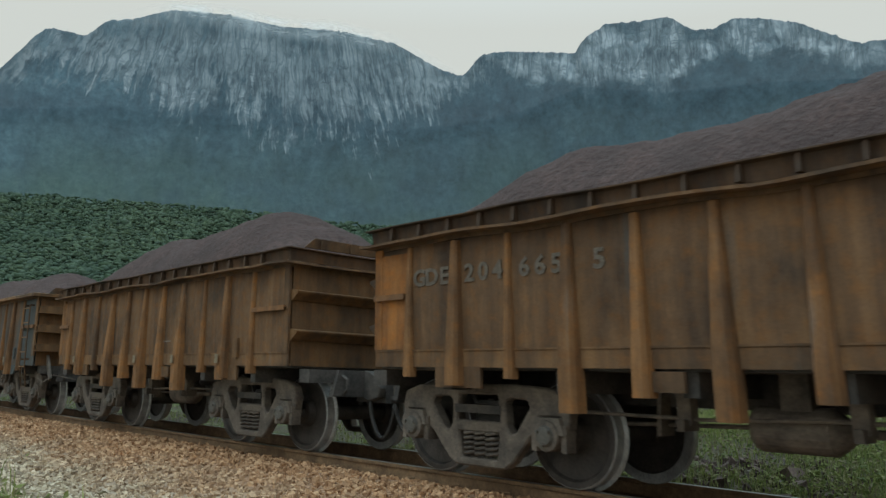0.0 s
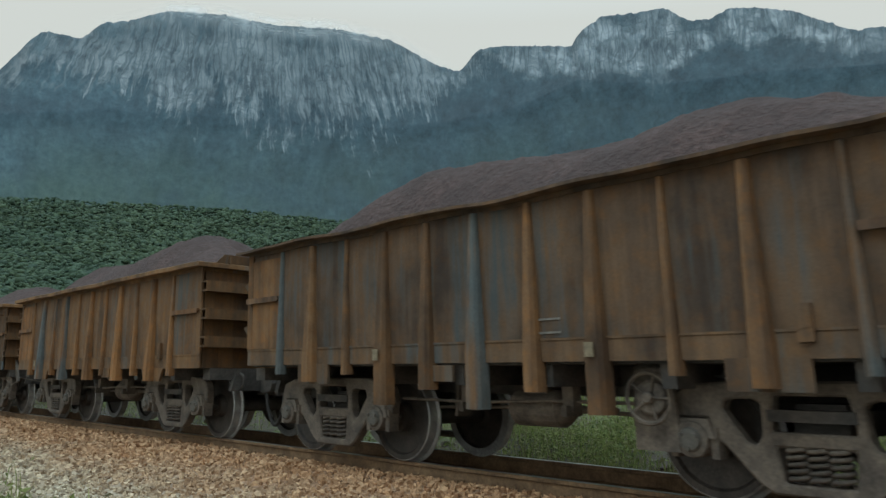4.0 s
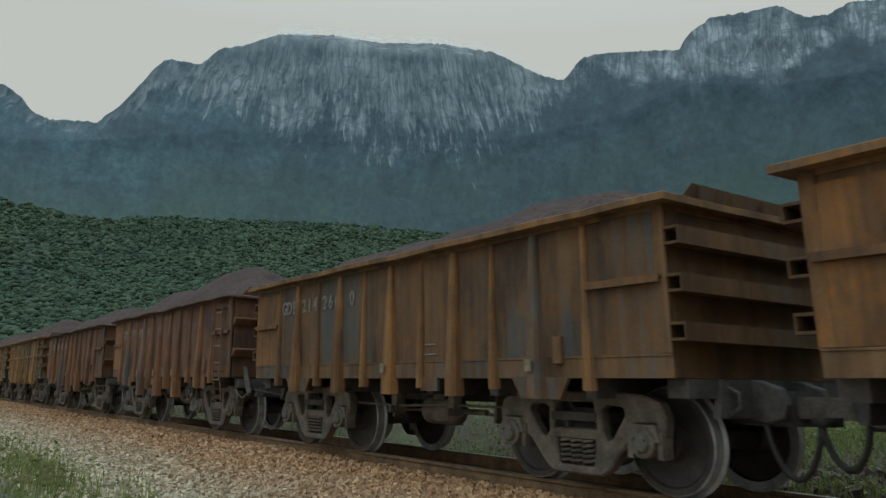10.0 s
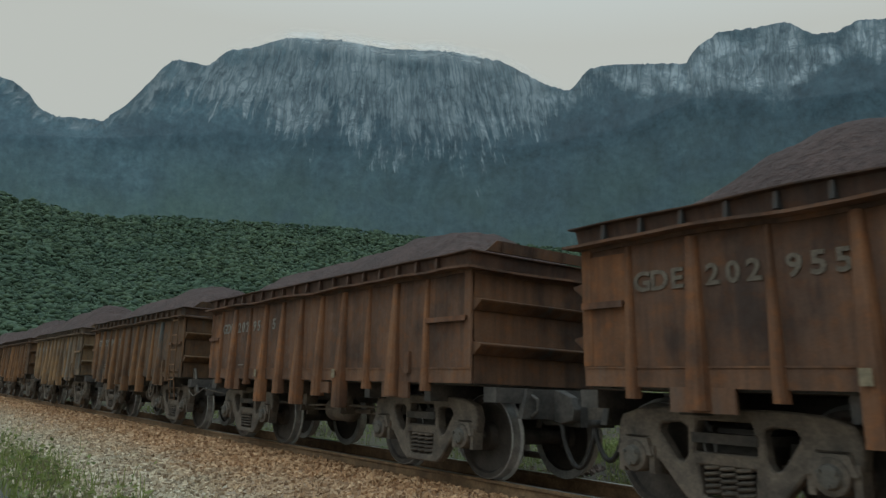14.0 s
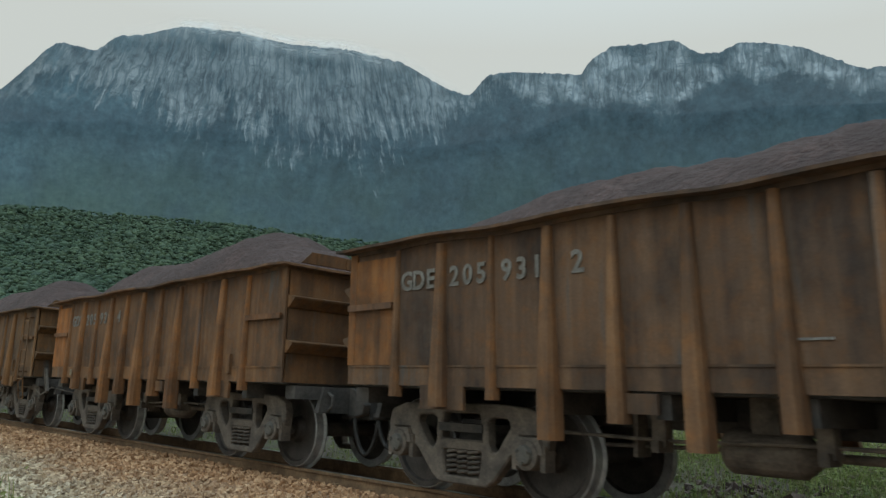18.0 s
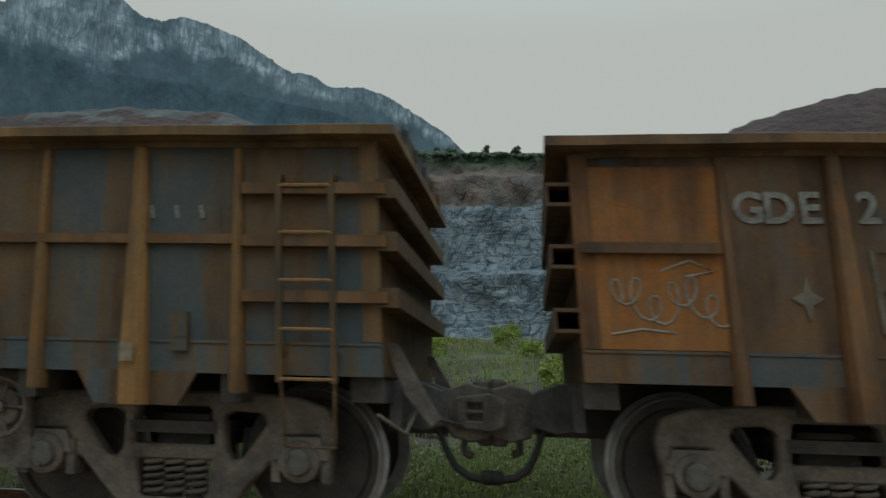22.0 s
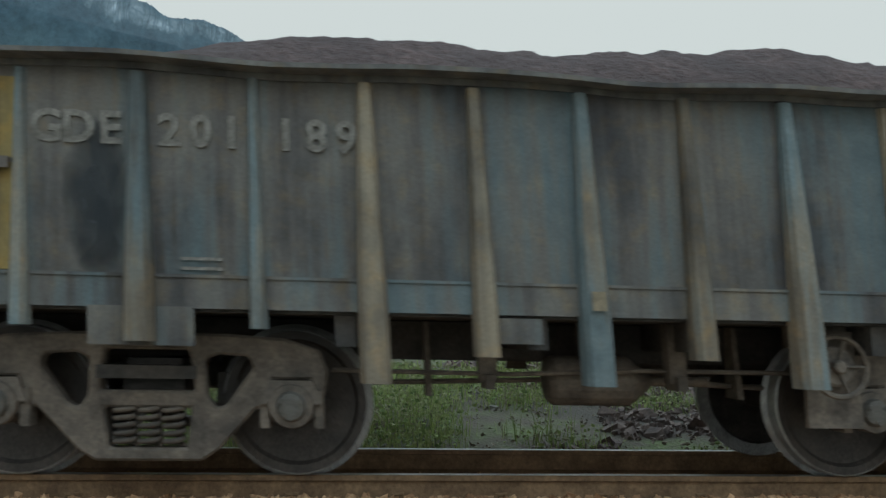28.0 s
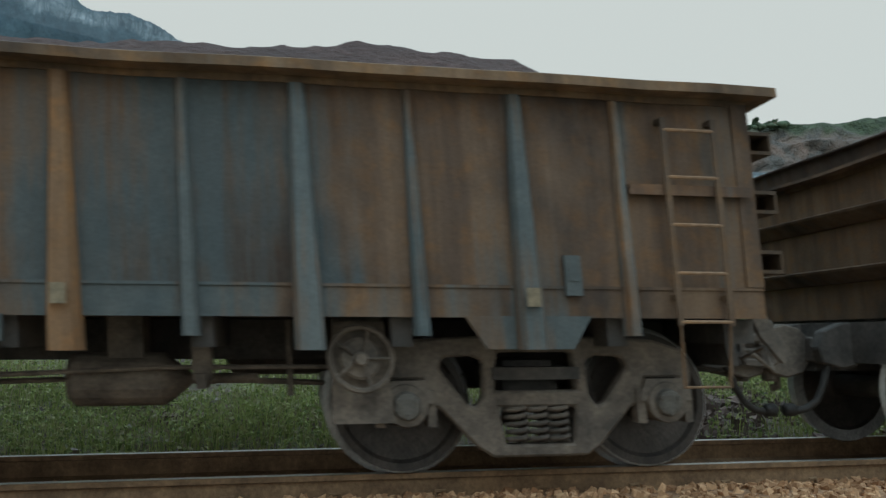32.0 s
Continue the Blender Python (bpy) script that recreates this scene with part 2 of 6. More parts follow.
# ---- the ground ----
def ground_z(x, y):
    """Height of the ground: verge, ballast shoulder, track bed, and the grassy rise behind the track."""
    prof = ((-400, -3.0), (-30, -1.2), (-7, -0.72), (-4.0, -0.50), (-2.6, -0.40), (-1.0, -0.175), (-0.6, -0.13), (-0.09, -0.115), (0.06, -0.18), (1.7, -0.20), (2.2, -0.24),
            (3.2, -0.06), (6, 0.30), (10, 0.85), (16, 1.6), (30, 3.0), (55, 4.6), (120, 8.0), (400, 20.0), (3000, 60.0))
    for (a, za), (b, zb) in zip(prof, prof[1:]):
        if y <= b:
            z = za + (zb - za) * (y - a) / (b - a)
            break
    else:
        z = prof[-1][1]
    if y > 2.4:
        z += 0.10 * min(1, (y - 2.4) / 4) * noise.noise((x * 0.5, y * 0.5, 3)) + 0.3 * min(1, (y - 2.4) / 12) * noise.noise((x * 0.12, y * 0.12, 7))
    elif y < -0.7:
        z += 0.03 * noise.noise((x * 0.7, y * 0.7, 1))
    return z


def ground_mat():
    m, n, l, b = mat("gravel_and_grassy_earth", 0.95)
    co = n.new("ShaderNodeTexCoord").outputs["Object"]
    sep = n.new("ShaderNodeSeparateXYZ")
    l.new(co, sep.inputs[0])
    big, mid = noise_tex(n, l, co, 0.35, 4), noise_tex(n, l, co, 2.5, 5)
    vor = n.new("ShaderNodeTexVoronoi")
    vor.inputs["Scale"].default_value = 26
    l.new(co, vor.inputs["Vector"])
    cell = n.new("ShaderNodeSeparateColor")
    l.new(vor.outputs["Color"], cell.inputs[0])
    stone = mix(n, l, cell.outputs[0], (0.26, 0.21, 0.15), (0.62, 0.53, 0.40))
    rusty = mix(n, l, cell.outputs[1], (0.20, 0.105, 0.055), (0.48, 0.29, 0.17))
    yw = maths(n, l, "ADD", sep.outputs["Y"], maths(n, l, "MULTIPLY", mid, 1.2))
    gravel = mix(n, l, rng(n, l, yw, -1.7, -0.6), stone, rusty)
    earth = mix(n, l, rng(n, l, big, 0.4, 0.6), (0.052, 0.040, 0.029), (0.098, 0.073, 0.052))
    green = mix(n, l, rng(n, l, mid, 0.35, 0.65), (0.062, 0.085, 0.026), (0.110, 0.138, 0.042))
    turf = mix(n, l, rng(n, l, maths(n, l, "ADD", maths(n, l, "MULTIPLY", big, 0.6), maths(n, l, "MULTIPLY", mid, 0.4)), 0.48, 0.62), earth, green)
    c = mix(n, l, rng(n, l, maths(n, l, "ADD", sep.outputs["Y"], maths(n, l, "MULTIPLY", mid, 0.5)), 2.1, 2.5), gravel, turf)
    verge = rng(n, l, maths(n, l, "SUBTRACT", maths(n, l, "MULTIPLY", big, 1.5), sep.outputs["Y"]), 3.9, 4.6)
    c = mix(n, l, verge, c, turf)
    l.new(c, b.inputs["Base Color"])
    bump(n, l, b, vor.outputs["Distance"], 0.8, 0.02)
    return m


GROUND = ground_mat()


def steps(*spans):
    out = []
    for a, b, k in spans:
        out += [a + (b - a) * i / k for i in range(k)]
    return out + [spans[-1][1]]


xs = steps((-4000, -400, 12), (-400, -70, 20), (-70, 14, 168), (14, 300, 24), (300, 4000, 10))
ys = steps((-4000, -400, 6), (-400, -12, 12), (-12, 12, 96), (12, 70, 40), (70, 400, 20), (400, 4000, 12))
tagged(new("ground", grid_mesh("ground", [(x, y, ground_z(x, y)) for y in ys for x in xs], len(xs), len(ys), GROUND)),
       "gravel verge, ballast shoulder and grassy rise along the track", "ground", kind="structure")

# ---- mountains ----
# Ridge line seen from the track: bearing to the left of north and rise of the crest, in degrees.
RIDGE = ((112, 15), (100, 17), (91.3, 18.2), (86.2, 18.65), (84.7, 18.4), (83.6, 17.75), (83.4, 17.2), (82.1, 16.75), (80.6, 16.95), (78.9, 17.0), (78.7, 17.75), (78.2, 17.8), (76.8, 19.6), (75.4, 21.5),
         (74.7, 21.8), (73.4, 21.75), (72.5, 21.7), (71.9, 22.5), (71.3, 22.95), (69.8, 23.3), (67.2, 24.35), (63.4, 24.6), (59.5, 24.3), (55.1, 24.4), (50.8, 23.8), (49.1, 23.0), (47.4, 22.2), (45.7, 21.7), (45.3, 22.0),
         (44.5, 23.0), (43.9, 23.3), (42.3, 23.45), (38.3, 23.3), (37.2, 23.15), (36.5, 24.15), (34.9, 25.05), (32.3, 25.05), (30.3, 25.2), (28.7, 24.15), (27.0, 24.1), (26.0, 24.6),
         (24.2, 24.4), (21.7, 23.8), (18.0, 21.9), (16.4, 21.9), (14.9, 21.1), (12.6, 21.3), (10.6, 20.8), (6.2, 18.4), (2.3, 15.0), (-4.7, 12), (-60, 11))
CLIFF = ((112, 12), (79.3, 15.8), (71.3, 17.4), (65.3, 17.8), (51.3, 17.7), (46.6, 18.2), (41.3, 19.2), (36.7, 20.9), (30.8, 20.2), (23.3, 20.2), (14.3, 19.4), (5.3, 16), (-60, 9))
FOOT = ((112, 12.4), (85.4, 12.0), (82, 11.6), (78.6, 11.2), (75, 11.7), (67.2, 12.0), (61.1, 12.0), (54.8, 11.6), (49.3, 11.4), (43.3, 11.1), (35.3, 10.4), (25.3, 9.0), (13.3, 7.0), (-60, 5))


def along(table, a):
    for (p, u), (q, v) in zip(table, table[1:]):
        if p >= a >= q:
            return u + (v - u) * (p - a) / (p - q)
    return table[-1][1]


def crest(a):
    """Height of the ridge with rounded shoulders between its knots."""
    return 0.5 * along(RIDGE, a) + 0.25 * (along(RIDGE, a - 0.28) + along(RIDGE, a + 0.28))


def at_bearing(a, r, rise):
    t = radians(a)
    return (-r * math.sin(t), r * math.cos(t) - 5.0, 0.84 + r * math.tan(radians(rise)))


def mountain_mat():
    m, n, l, b = mat("hazy_granite_cliffs_and_scrub", 0.95)
    face = n.new("ShaderNodeUVMap")
    face.uv_map = "UVMap"
    uv = face.outputs["UV"]
    suv = n.new("ShaderNodeSeparateXYZ")
    l.new(uv, suv.inputs[0])
    u, up = suv.outputs["X"], suv.outputs["Y"]
    rise = n.new("ShaderNodeUVMap")
    rise.uv_map = "Rise"
    uv = rise.outputs["UV"]
    warp = noise_tex(n, l, uv, 1.0, 4, (60, 14, 1))
    cw = n.new("ShaderNodeCombineXYZ")
    l.new(warp, cw.inputs[0])
    l.new(warp, cw.inputs[1])
    wv = n.new("ShaderNodeVectorMath")
    wv.operation = "MULTIPLY"
    l.new(cw.outputs[0], wv.inputs[0])
    wv.inputs[1].default_value = (0.008, 0.05, 0)
    add = n.new("ShaderNodeVectorMath")
    l.new(uv, add.inputs[0])
    l.new(wv.outputs[0], add.inputs[1])
    p = add.outputs[0]
    # the flutes of the great wall fan out downwards
    sp = n.new("ShaderNodeSeparateXYZ")
    l.new(p, sp.inputs[0])
    fan = maths(n, l, "MULTIPLY", maths(n, l, "SUBTRACT", sp.outputs["X"], 0.61), maths(n, l, "SUBTRACT", sp.outputs["Y"], 0.74))
    cf = n.new("ShaderNodeCombineXYZ")
    l.new(maths(n, l, "ADD", sp.outputs["X"], maths(n, l, "MULTIPLY", maths(n, l, "MULTIPLY", fan, rng(n, l, sp.outputs["X"], 0.44, 0.52)), 0.9)), cf.inputs[0])
    l.new(sp.outputs["Y"], cf.inputs[1])
    q = cf.outputs[0]

    def crack(vec, stretch, width, detail=3):
        """Nought along thin winding joints, one between them."""
        k = noise_tex(n, l, vec, 1.0, detail, stretch, 0.5)
        return rng(n, l, maths(n, l, "ABSOLUTE", maths(n, l, "SUBTRACT", k, 0.5)), 0.0, width)
    lines = noise_tex(n, l, q, 1.0, 3, (300, 13, 1), 0.62)
    blocks = noise_tex(n, l, q, 1.0, 6, (95, 22, 1), 0.66)
    tone = noise_tex(n, l, q, 1.0, 5, (38, 16, 1), 0.6)
    big = noise_tex(n, l, uv, 1.0, 5, (20, 6, 1), 0.62)
    leaf = noise_tex(n, l, uv, 1.0, 9, (210, 62, 1), 0.82)
    patch = noise_tex(n, l, p, 1.0, 7, (46, 13, 1), 0.68)
    # the blue of distance haze is mixed into these rock and scrub tones
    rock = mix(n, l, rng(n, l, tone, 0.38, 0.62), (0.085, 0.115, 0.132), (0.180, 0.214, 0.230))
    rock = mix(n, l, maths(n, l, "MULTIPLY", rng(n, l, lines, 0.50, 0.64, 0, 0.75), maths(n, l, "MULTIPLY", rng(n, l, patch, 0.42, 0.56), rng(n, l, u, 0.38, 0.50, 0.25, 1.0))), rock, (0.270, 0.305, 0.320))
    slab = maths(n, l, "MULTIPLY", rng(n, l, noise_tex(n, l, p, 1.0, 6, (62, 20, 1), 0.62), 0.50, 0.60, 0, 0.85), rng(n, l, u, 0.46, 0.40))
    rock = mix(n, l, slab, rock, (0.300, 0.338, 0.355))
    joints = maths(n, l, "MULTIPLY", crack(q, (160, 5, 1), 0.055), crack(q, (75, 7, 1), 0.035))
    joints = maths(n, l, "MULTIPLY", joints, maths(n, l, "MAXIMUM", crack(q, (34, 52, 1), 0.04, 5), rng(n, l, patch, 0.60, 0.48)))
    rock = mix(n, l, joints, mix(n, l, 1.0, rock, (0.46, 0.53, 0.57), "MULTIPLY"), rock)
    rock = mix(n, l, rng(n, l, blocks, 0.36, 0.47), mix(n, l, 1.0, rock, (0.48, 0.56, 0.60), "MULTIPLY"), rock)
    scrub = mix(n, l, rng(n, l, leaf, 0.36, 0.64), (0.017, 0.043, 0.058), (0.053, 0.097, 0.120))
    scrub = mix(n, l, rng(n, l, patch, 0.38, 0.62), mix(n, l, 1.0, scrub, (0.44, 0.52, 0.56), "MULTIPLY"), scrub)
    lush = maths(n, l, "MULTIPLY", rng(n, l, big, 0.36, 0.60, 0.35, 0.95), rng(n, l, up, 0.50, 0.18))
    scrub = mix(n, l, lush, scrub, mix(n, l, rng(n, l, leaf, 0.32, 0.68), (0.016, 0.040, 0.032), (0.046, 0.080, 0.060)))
    # thicker haze over the farther western flank, painted in as paler scrub colour
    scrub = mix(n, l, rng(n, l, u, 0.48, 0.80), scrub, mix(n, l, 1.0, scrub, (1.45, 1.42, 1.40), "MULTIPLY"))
    # the bare walls stand on two shoulders of the massif; elsewhere scrub leaves only scattered slabs
    wall = maths(n, l, "MAXIMUM", maths(n, l, "MULTIPLY", rng(n, l, u, 0.45, 0.52), rng(n, l, u, 0.78, 0.66)), maths(n, l, "MULTIPLY", rng(n, l, u, 0.27, 0.30, 0, 0.95), rng(n, l, u, 0.42, 0.365)))
    wall = maths(n, l, "MAXIMUM", wall, maths(n, l, "MULTIPLY", rng(n, l, u, 0.06, 0.13, 0, 0.35), rng(n, l, u, 0.28, 0.25)))
    v = maths(n, l, "ADD", up, maths(n, l, "MULTIPLY", maths(n, l, "SUBTRACT", big, 0.5), 0.62))
    v = maths(n, l, "ADD", v, maths(n, l, "MULTIPLY", maths(n, l, "SUBTRACT", patch, 0.5), 0.60))
    v = maths(n, l, "ADD", v, maths(n, l, "MULTIPLY", maths(n, l, "SUBTRACT", lines, 0.5), rng(n, l, u, 0.40, 0.50, 0.10, 0.75)))
    low = maths(n, l, "ADD", v, maths(n, l, "MULTIPLY", wall, 0.30))
    bare = maths(n, l, "MULTIPLY", rng(n, l, low, 0.80, 0.93), rng(n, l, v, 1.06, 0.90, 0.2, 1.0))
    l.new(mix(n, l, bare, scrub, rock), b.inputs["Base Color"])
    bump(n, l, b, maths(n, l, "ADD", maths(n, l, "MULTIPLY", patch, 1.2), maths(n, l, "MULTIPLY", leaf, 0.6)), 0.6, 12.0)
    return m


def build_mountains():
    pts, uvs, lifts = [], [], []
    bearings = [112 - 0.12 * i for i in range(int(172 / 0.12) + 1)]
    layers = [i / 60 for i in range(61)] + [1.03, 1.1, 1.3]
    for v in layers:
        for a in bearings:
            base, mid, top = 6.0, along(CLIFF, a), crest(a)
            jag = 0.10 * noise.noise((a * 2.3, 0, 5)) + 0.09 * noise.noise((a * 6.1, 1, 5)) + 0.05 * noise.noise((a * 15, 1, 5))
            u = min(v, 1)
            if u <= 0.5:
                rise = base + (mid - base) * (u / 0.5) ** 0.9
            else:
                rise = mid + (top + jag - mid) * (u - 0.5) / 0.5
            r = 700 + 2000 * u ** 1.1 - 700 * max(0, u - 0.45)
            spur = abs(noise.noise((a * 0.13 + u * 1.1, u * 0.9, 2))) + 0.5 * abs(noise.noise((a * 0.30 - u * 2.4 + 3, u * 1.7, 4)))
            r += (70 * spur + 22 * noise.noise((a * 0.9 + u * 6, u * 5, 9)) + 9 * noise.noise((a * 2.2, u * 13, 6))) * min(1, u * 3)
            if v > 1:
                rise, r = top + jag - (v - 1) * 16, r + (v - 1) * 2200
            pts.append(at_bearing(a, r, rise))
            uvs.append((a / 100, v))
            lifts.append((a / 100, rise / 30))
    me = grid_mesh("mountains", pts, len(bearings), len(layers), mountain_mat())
    lay = me.uv_layers.new(name="UVMap")
    idx = np.empty(len(me.loops), dtype=np.int32)
    me.loops.foreach_get("vertex_index", idx)
    lay.data.foreach_set("uv", np.array(uvs, dtype=np.float32)[idx].ravel())
    lay = me.uv_layers.new(name="Rise")
    lay.data.foreach_set("uv", np.array(lifts, dtype=np.float32)[idx].ravel())
    tagged(new("mountain_backdrop", me), "grey granite massif with streaked cliffs above dark scrub slopes", "mountain", kind="structure")


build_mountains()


def leaf_mat(name, dark, light):
    m, n, l, b = mat(name, 0.9)
    geo = n.new("ShaderNodeNewGeometry")
    co = n.new("ShaderNodeTexCoord").outputs["Object"]
    c = mix(n, l, geo.outputs["Random Per Island"], dark, light)
    big = noise_tex(n, l, co, 0.02, 3)
    c = mix(n, l, rng(n, l, big, 0.35, 0.65), mix(n, l, 1.0, c, (0.75, 0.85, 0.9), "MULTIPLY"), c)
    l.new(c, b.inputs["Base Color"])
    return m


def ico():
    bm = bmesh.new()
    bmesh.ops.create_icosphere(bm, subdivisions=1, radius=1)
    v = np.array([x.co[:] for x in bm.verts])
    f = np.array([[x.index for x in t.verts] for t in bm.faces])
    bm.free()
    return v, f


def clumps(name, places, material, rough=0.35, seed=1):
    """Many uneven leaf clumps in one mesh; places: x, y, z, width, height."""
    v, f = ico()
    rs = np.random.RandomState(seed)
    allv, allf = [], []
    for i, (x, y, z, w, h) in enumerate(places):
        q = v * (1 + rough * rs.uniform(-1, 1, (len(v), 1)))
        allv.append(q * (w, w, h) + (x, y, z))
        allf.append(f + i * len(v))
    me = bpy.data.meshes.new(name)
    me.from_pydata(np.concatenate(allv).tolist(), [], np.concatenate(allf).tolist())
    me.materials.append(material)
    me.shade_smooth()
    return me


# ---- wooded foothill in front of the massif ----
FOREST = leaf_mat("broadleaf_canopy", (0.034, 0.062, 0.037), (0.074, 0.110, 0.056))


def hill_rise(a, k):
    """Rise of the wooded hill's face at bearing a, from its foot (k=0) to its crest (k=1)."""
    return 1.5 + (along(FOOT, a) - 0.5 - 1.5) * k ** 0.8


def build_forest():
    rows = []
    bear = [112 - 0.5 * i for i in range(200)]
    ks = [i / 20 for i in range(21)] + [1.3]
    pts = []
    for k in ks:
        for a in bear:
            rise = hill_rise(a, min(k, 1)) - (2.0 if k > 1 else 0)
            pts.append(at_bearing(a, 150 + 330 * min(k, 1.15), rise - 0.25))
    tagged(new("wooded_hill", grid_mesh("wooded_hill", pts, len(bear), len(ks), FOREST)), "green foothill under dense woods", "hill", kind="structure")
    rs = np.random.RandomState(5)
    for _ in range(48000):
        a, k = 90 - 76 * rs.rand(), rs.rand() ** 0.75
        r = 150 + 330 * k
        w = rs.uniform(0.35, 1.0 + 0.6 * rs.rand()) * (0.7 + 0.5 * k)
        x, y, z = at_bearing(a, r, hill_rise(a, k) + 0.25 * noise.noise((a, k * 9, 1)))
        w *= 1.0 if rs.rand() < 0.85 else 1.5
        rows.append((x, y, z - 0.10 * w, w, w * rs.uniform(0.35, 0.8)))
    tagged(new("forest", clumps("forest", rows, FOREST, 0.45)), "dense green broadleaf woods on the foothill", "forest", kind="stuff")


build_forest()


def cloud_mat():
    m, n, l, b = mat("thin_cloud", 1.0)
    uv = n.new("ShaderNodeUVMap").outputs["UV"]
    sep = n.new("ShaderNodeSeparateXYZ")
    l.new(uv, sep.inputs[0])
    puff = noise_tex(n, l, uv, 1.0, 6, (9, 2.2, 1), 0.6)
    v = sep.outputs["Y"]
    body = maths(n, l, "MULTIPLY", rng(n, l, v, 0.0, 0.55), rng(n, l, v, 1.0, 0.75))
    ends = maths(n, l, "MULTIPLY", rng(n, l, sep.outputs["X"], 0.0, 0.25), rng(n, l, sep.outputs["X"], 1.0, 0.7))
    a = maths(n, l, "MULTIPLY", maths(n, l, "MULTIPLY", body, ends), rng(n, l, puff, 0.34, 0.74, 0, 0.55))
    d, t, tr, both, out = (n.new(k) for k in ("ShaderNodeBsdfDiffuse", "ShaderNodeBsdfTranslucent", "ShaderNodeBsdfTransparent", "ShaderNodeAddShader", "ShaderNodeMixShader"))
    for k in (d, t):
        k.inputs["Color"].default_value = (0.66, 0.69, 0.70, 1)
    l.new(d.outputs[0], both.inputs[0])
    l.new(t.outputs[0], both.inputs[1])
    l.new(a, out.inputs[0])
    l.new(tr.outputs[0], out.inputs[1])
    l.new(both.outputs[0], out.inputs[2])
    l.new(out.outputs[0], n["Material Output"].inputs["Surface"])
    return m


def build_cloud():
    """A thin cloud that spills over the summit ridge."""
    nu, nv = 90, 12
    pts = []
    for j in range(nv):
        for i in range(nu):
            a = 72.0 - 26.0 * i / (nu - 1)
            pts.append(at_bearing(a, 2150 + 40 * j / nv, crest(a) - 1.0 + 1.7 * j / (nv - 1)))
    me = grid_mesh("cloud", pts, nu, nv, cloud_mat())
    lay = me.uv_layers.new(name="UVMap")
    idx = np.empty(len(me.loops), dtype=np.int32)
    me.loops.foreach_get("vertex_index", idx)
    uv = np.array([(i / (nu - 1), j / (nv - 1)) for j in range(nv) for i in range(nu)], dtype=np.float32)
    lay.data.foreach_set("uv", uv[idx].ravel())
    tagged(new("cloud", me), "thin white cloud spilling over the summit ridge", "cloud", kind="structure")


build_cloud()


# ---- quarry face behind the rise ----
def quarry_mat():
    m, n, l, b = mat("blasted_grey_rock", 0.85)
    co = n.new("ShaderNodeTexCoord").outputs["Object"]
    sep = n.new("ShaderNodeSeparateXYZ")
    l.new(co, sep.inputs[0])
    z = sep.outputs["Z"]
    a, g = noise_tex(n, l, co, 0.11, 4), noise_tex(n, l, co, 1.5, 6)
    slab = noise_tex(n, l, co, 0.42, 3, (1, 1, 0.8))
    drift = n.new("ShaderNodeVectorMath")
    drift.operation = "MULTIPLY_ADD"
    wob = n.new("ShaderNodeTexNoise")
    wob.inputs["Scale"].default_value, wob.inputs["Detail"].default_value = 0.35, 5
    l.new(co, wob.inputs["Vector"])
    l.new(wob.outputs["Color"], drift.inputs[0])
    drift.inputs[1].default_value = (3.5, 3.5, 3.5)
    l.new(co, drift.inputs[2])
    cut = n.new("ShaderNodeMapping")
    cut.inputs["Scale"].default_value, cut.inputs["Rotation"].default_value = (0.75, 0.75, 1.3), (0, radians(28), 0)
    l.new(drift.outputs[0], cut.inputs["Vector"])
    facet = n.new("ShaderNodeTexVoronoi")
    facet.inputs["Scale"].default_value = 1.0
    l.new(cut.outputs[0], facet.inputs["Vector"])
    shade = n.new("ShaderNodeSeparateColor")
    l.new(facet.outputs["Color"], shade.inputs[0])
    gap = n.new("ShaderNodeTexVoronoi")
    gap.feature = "DISTANCE_TO_EDGE"
    gap.inputs["Scale"].default_value = 1.0
    l.new(cut.outputs[0], gap.inputs["Vector"])
    joint = rng(n, l, gap.outputs["Distance"], 0.0, 0.07)
    fleck = noise_tex(n, l, co, 0.8, 7, (1, 1, 0.8), 0.7)

    def grooves(deg, across, length):
        """Parallel shear marks that lean by deg from the level."""
        turn = n.new("ShaderNodeMapping")
        turn.vector_type = "POINT"
        turn.inputs["Rotation"].default_value = (0, radians(deg), 0)
        l.new(drift.outputs[0], turn.inputs["Vector"])
        return noise_tex(n, l, turn.outputs[0], 1.0, 4, (length, 0.3, across), 0.6)
    steep, slant = grooves(68, 2.6, 0.22), grooves(24, 2.2, 0.20)
    lie = noise_tex(n, l, co, 0.09, 3)
    marks = mix(n, l, rng(n, l, lie, 0.46, 0.54), steep, slant)
    c = mix(n, l, shade.outputs[0], (0.150, 0.190, 0.212), (0.240, 0.290, 0.312))
    c = mix(n, l, rng(n, l, marks, 0.38, 0.50), mix(n, l, 1.0, c, (0.42, 0.46, 0.49), "MULTIPLY"), c)
    c = mix(n, l, rng(n, l, marks, 0.56, 0.66, 0, 0.7), c, (0.36, 0.41, 0.43))
    # smooth sheared slabs
    flat = rng(n, l, noise_tex(n, l, co, 0.16, 2, (1, 1, 0.7)), 0.56, 0.60)
    c = mix(n, l, flat, c, mix(n, l, rng(n, l, g, 0.3, 0.7), (0.195, 0.236, 0.256), (0.235, 0.280, 0.298)))
    c = mix(n, l, joint, mix(n, l, 1.0, c, (0.52, 0.55, 0.58), "MULTIPLY"), c)
    c = mix(n, l, rng(n, l, fleck, 0.36, 0.46), mix(n, l, 1.0, c, (0.62, 0.65, 0.68), "MULTIPLY"), c)
    # pale level ledges of the benches
    lev = noise_tex(n, l, co, 1.0, 4, (0.10, 0.10, 1.1), 0.6)
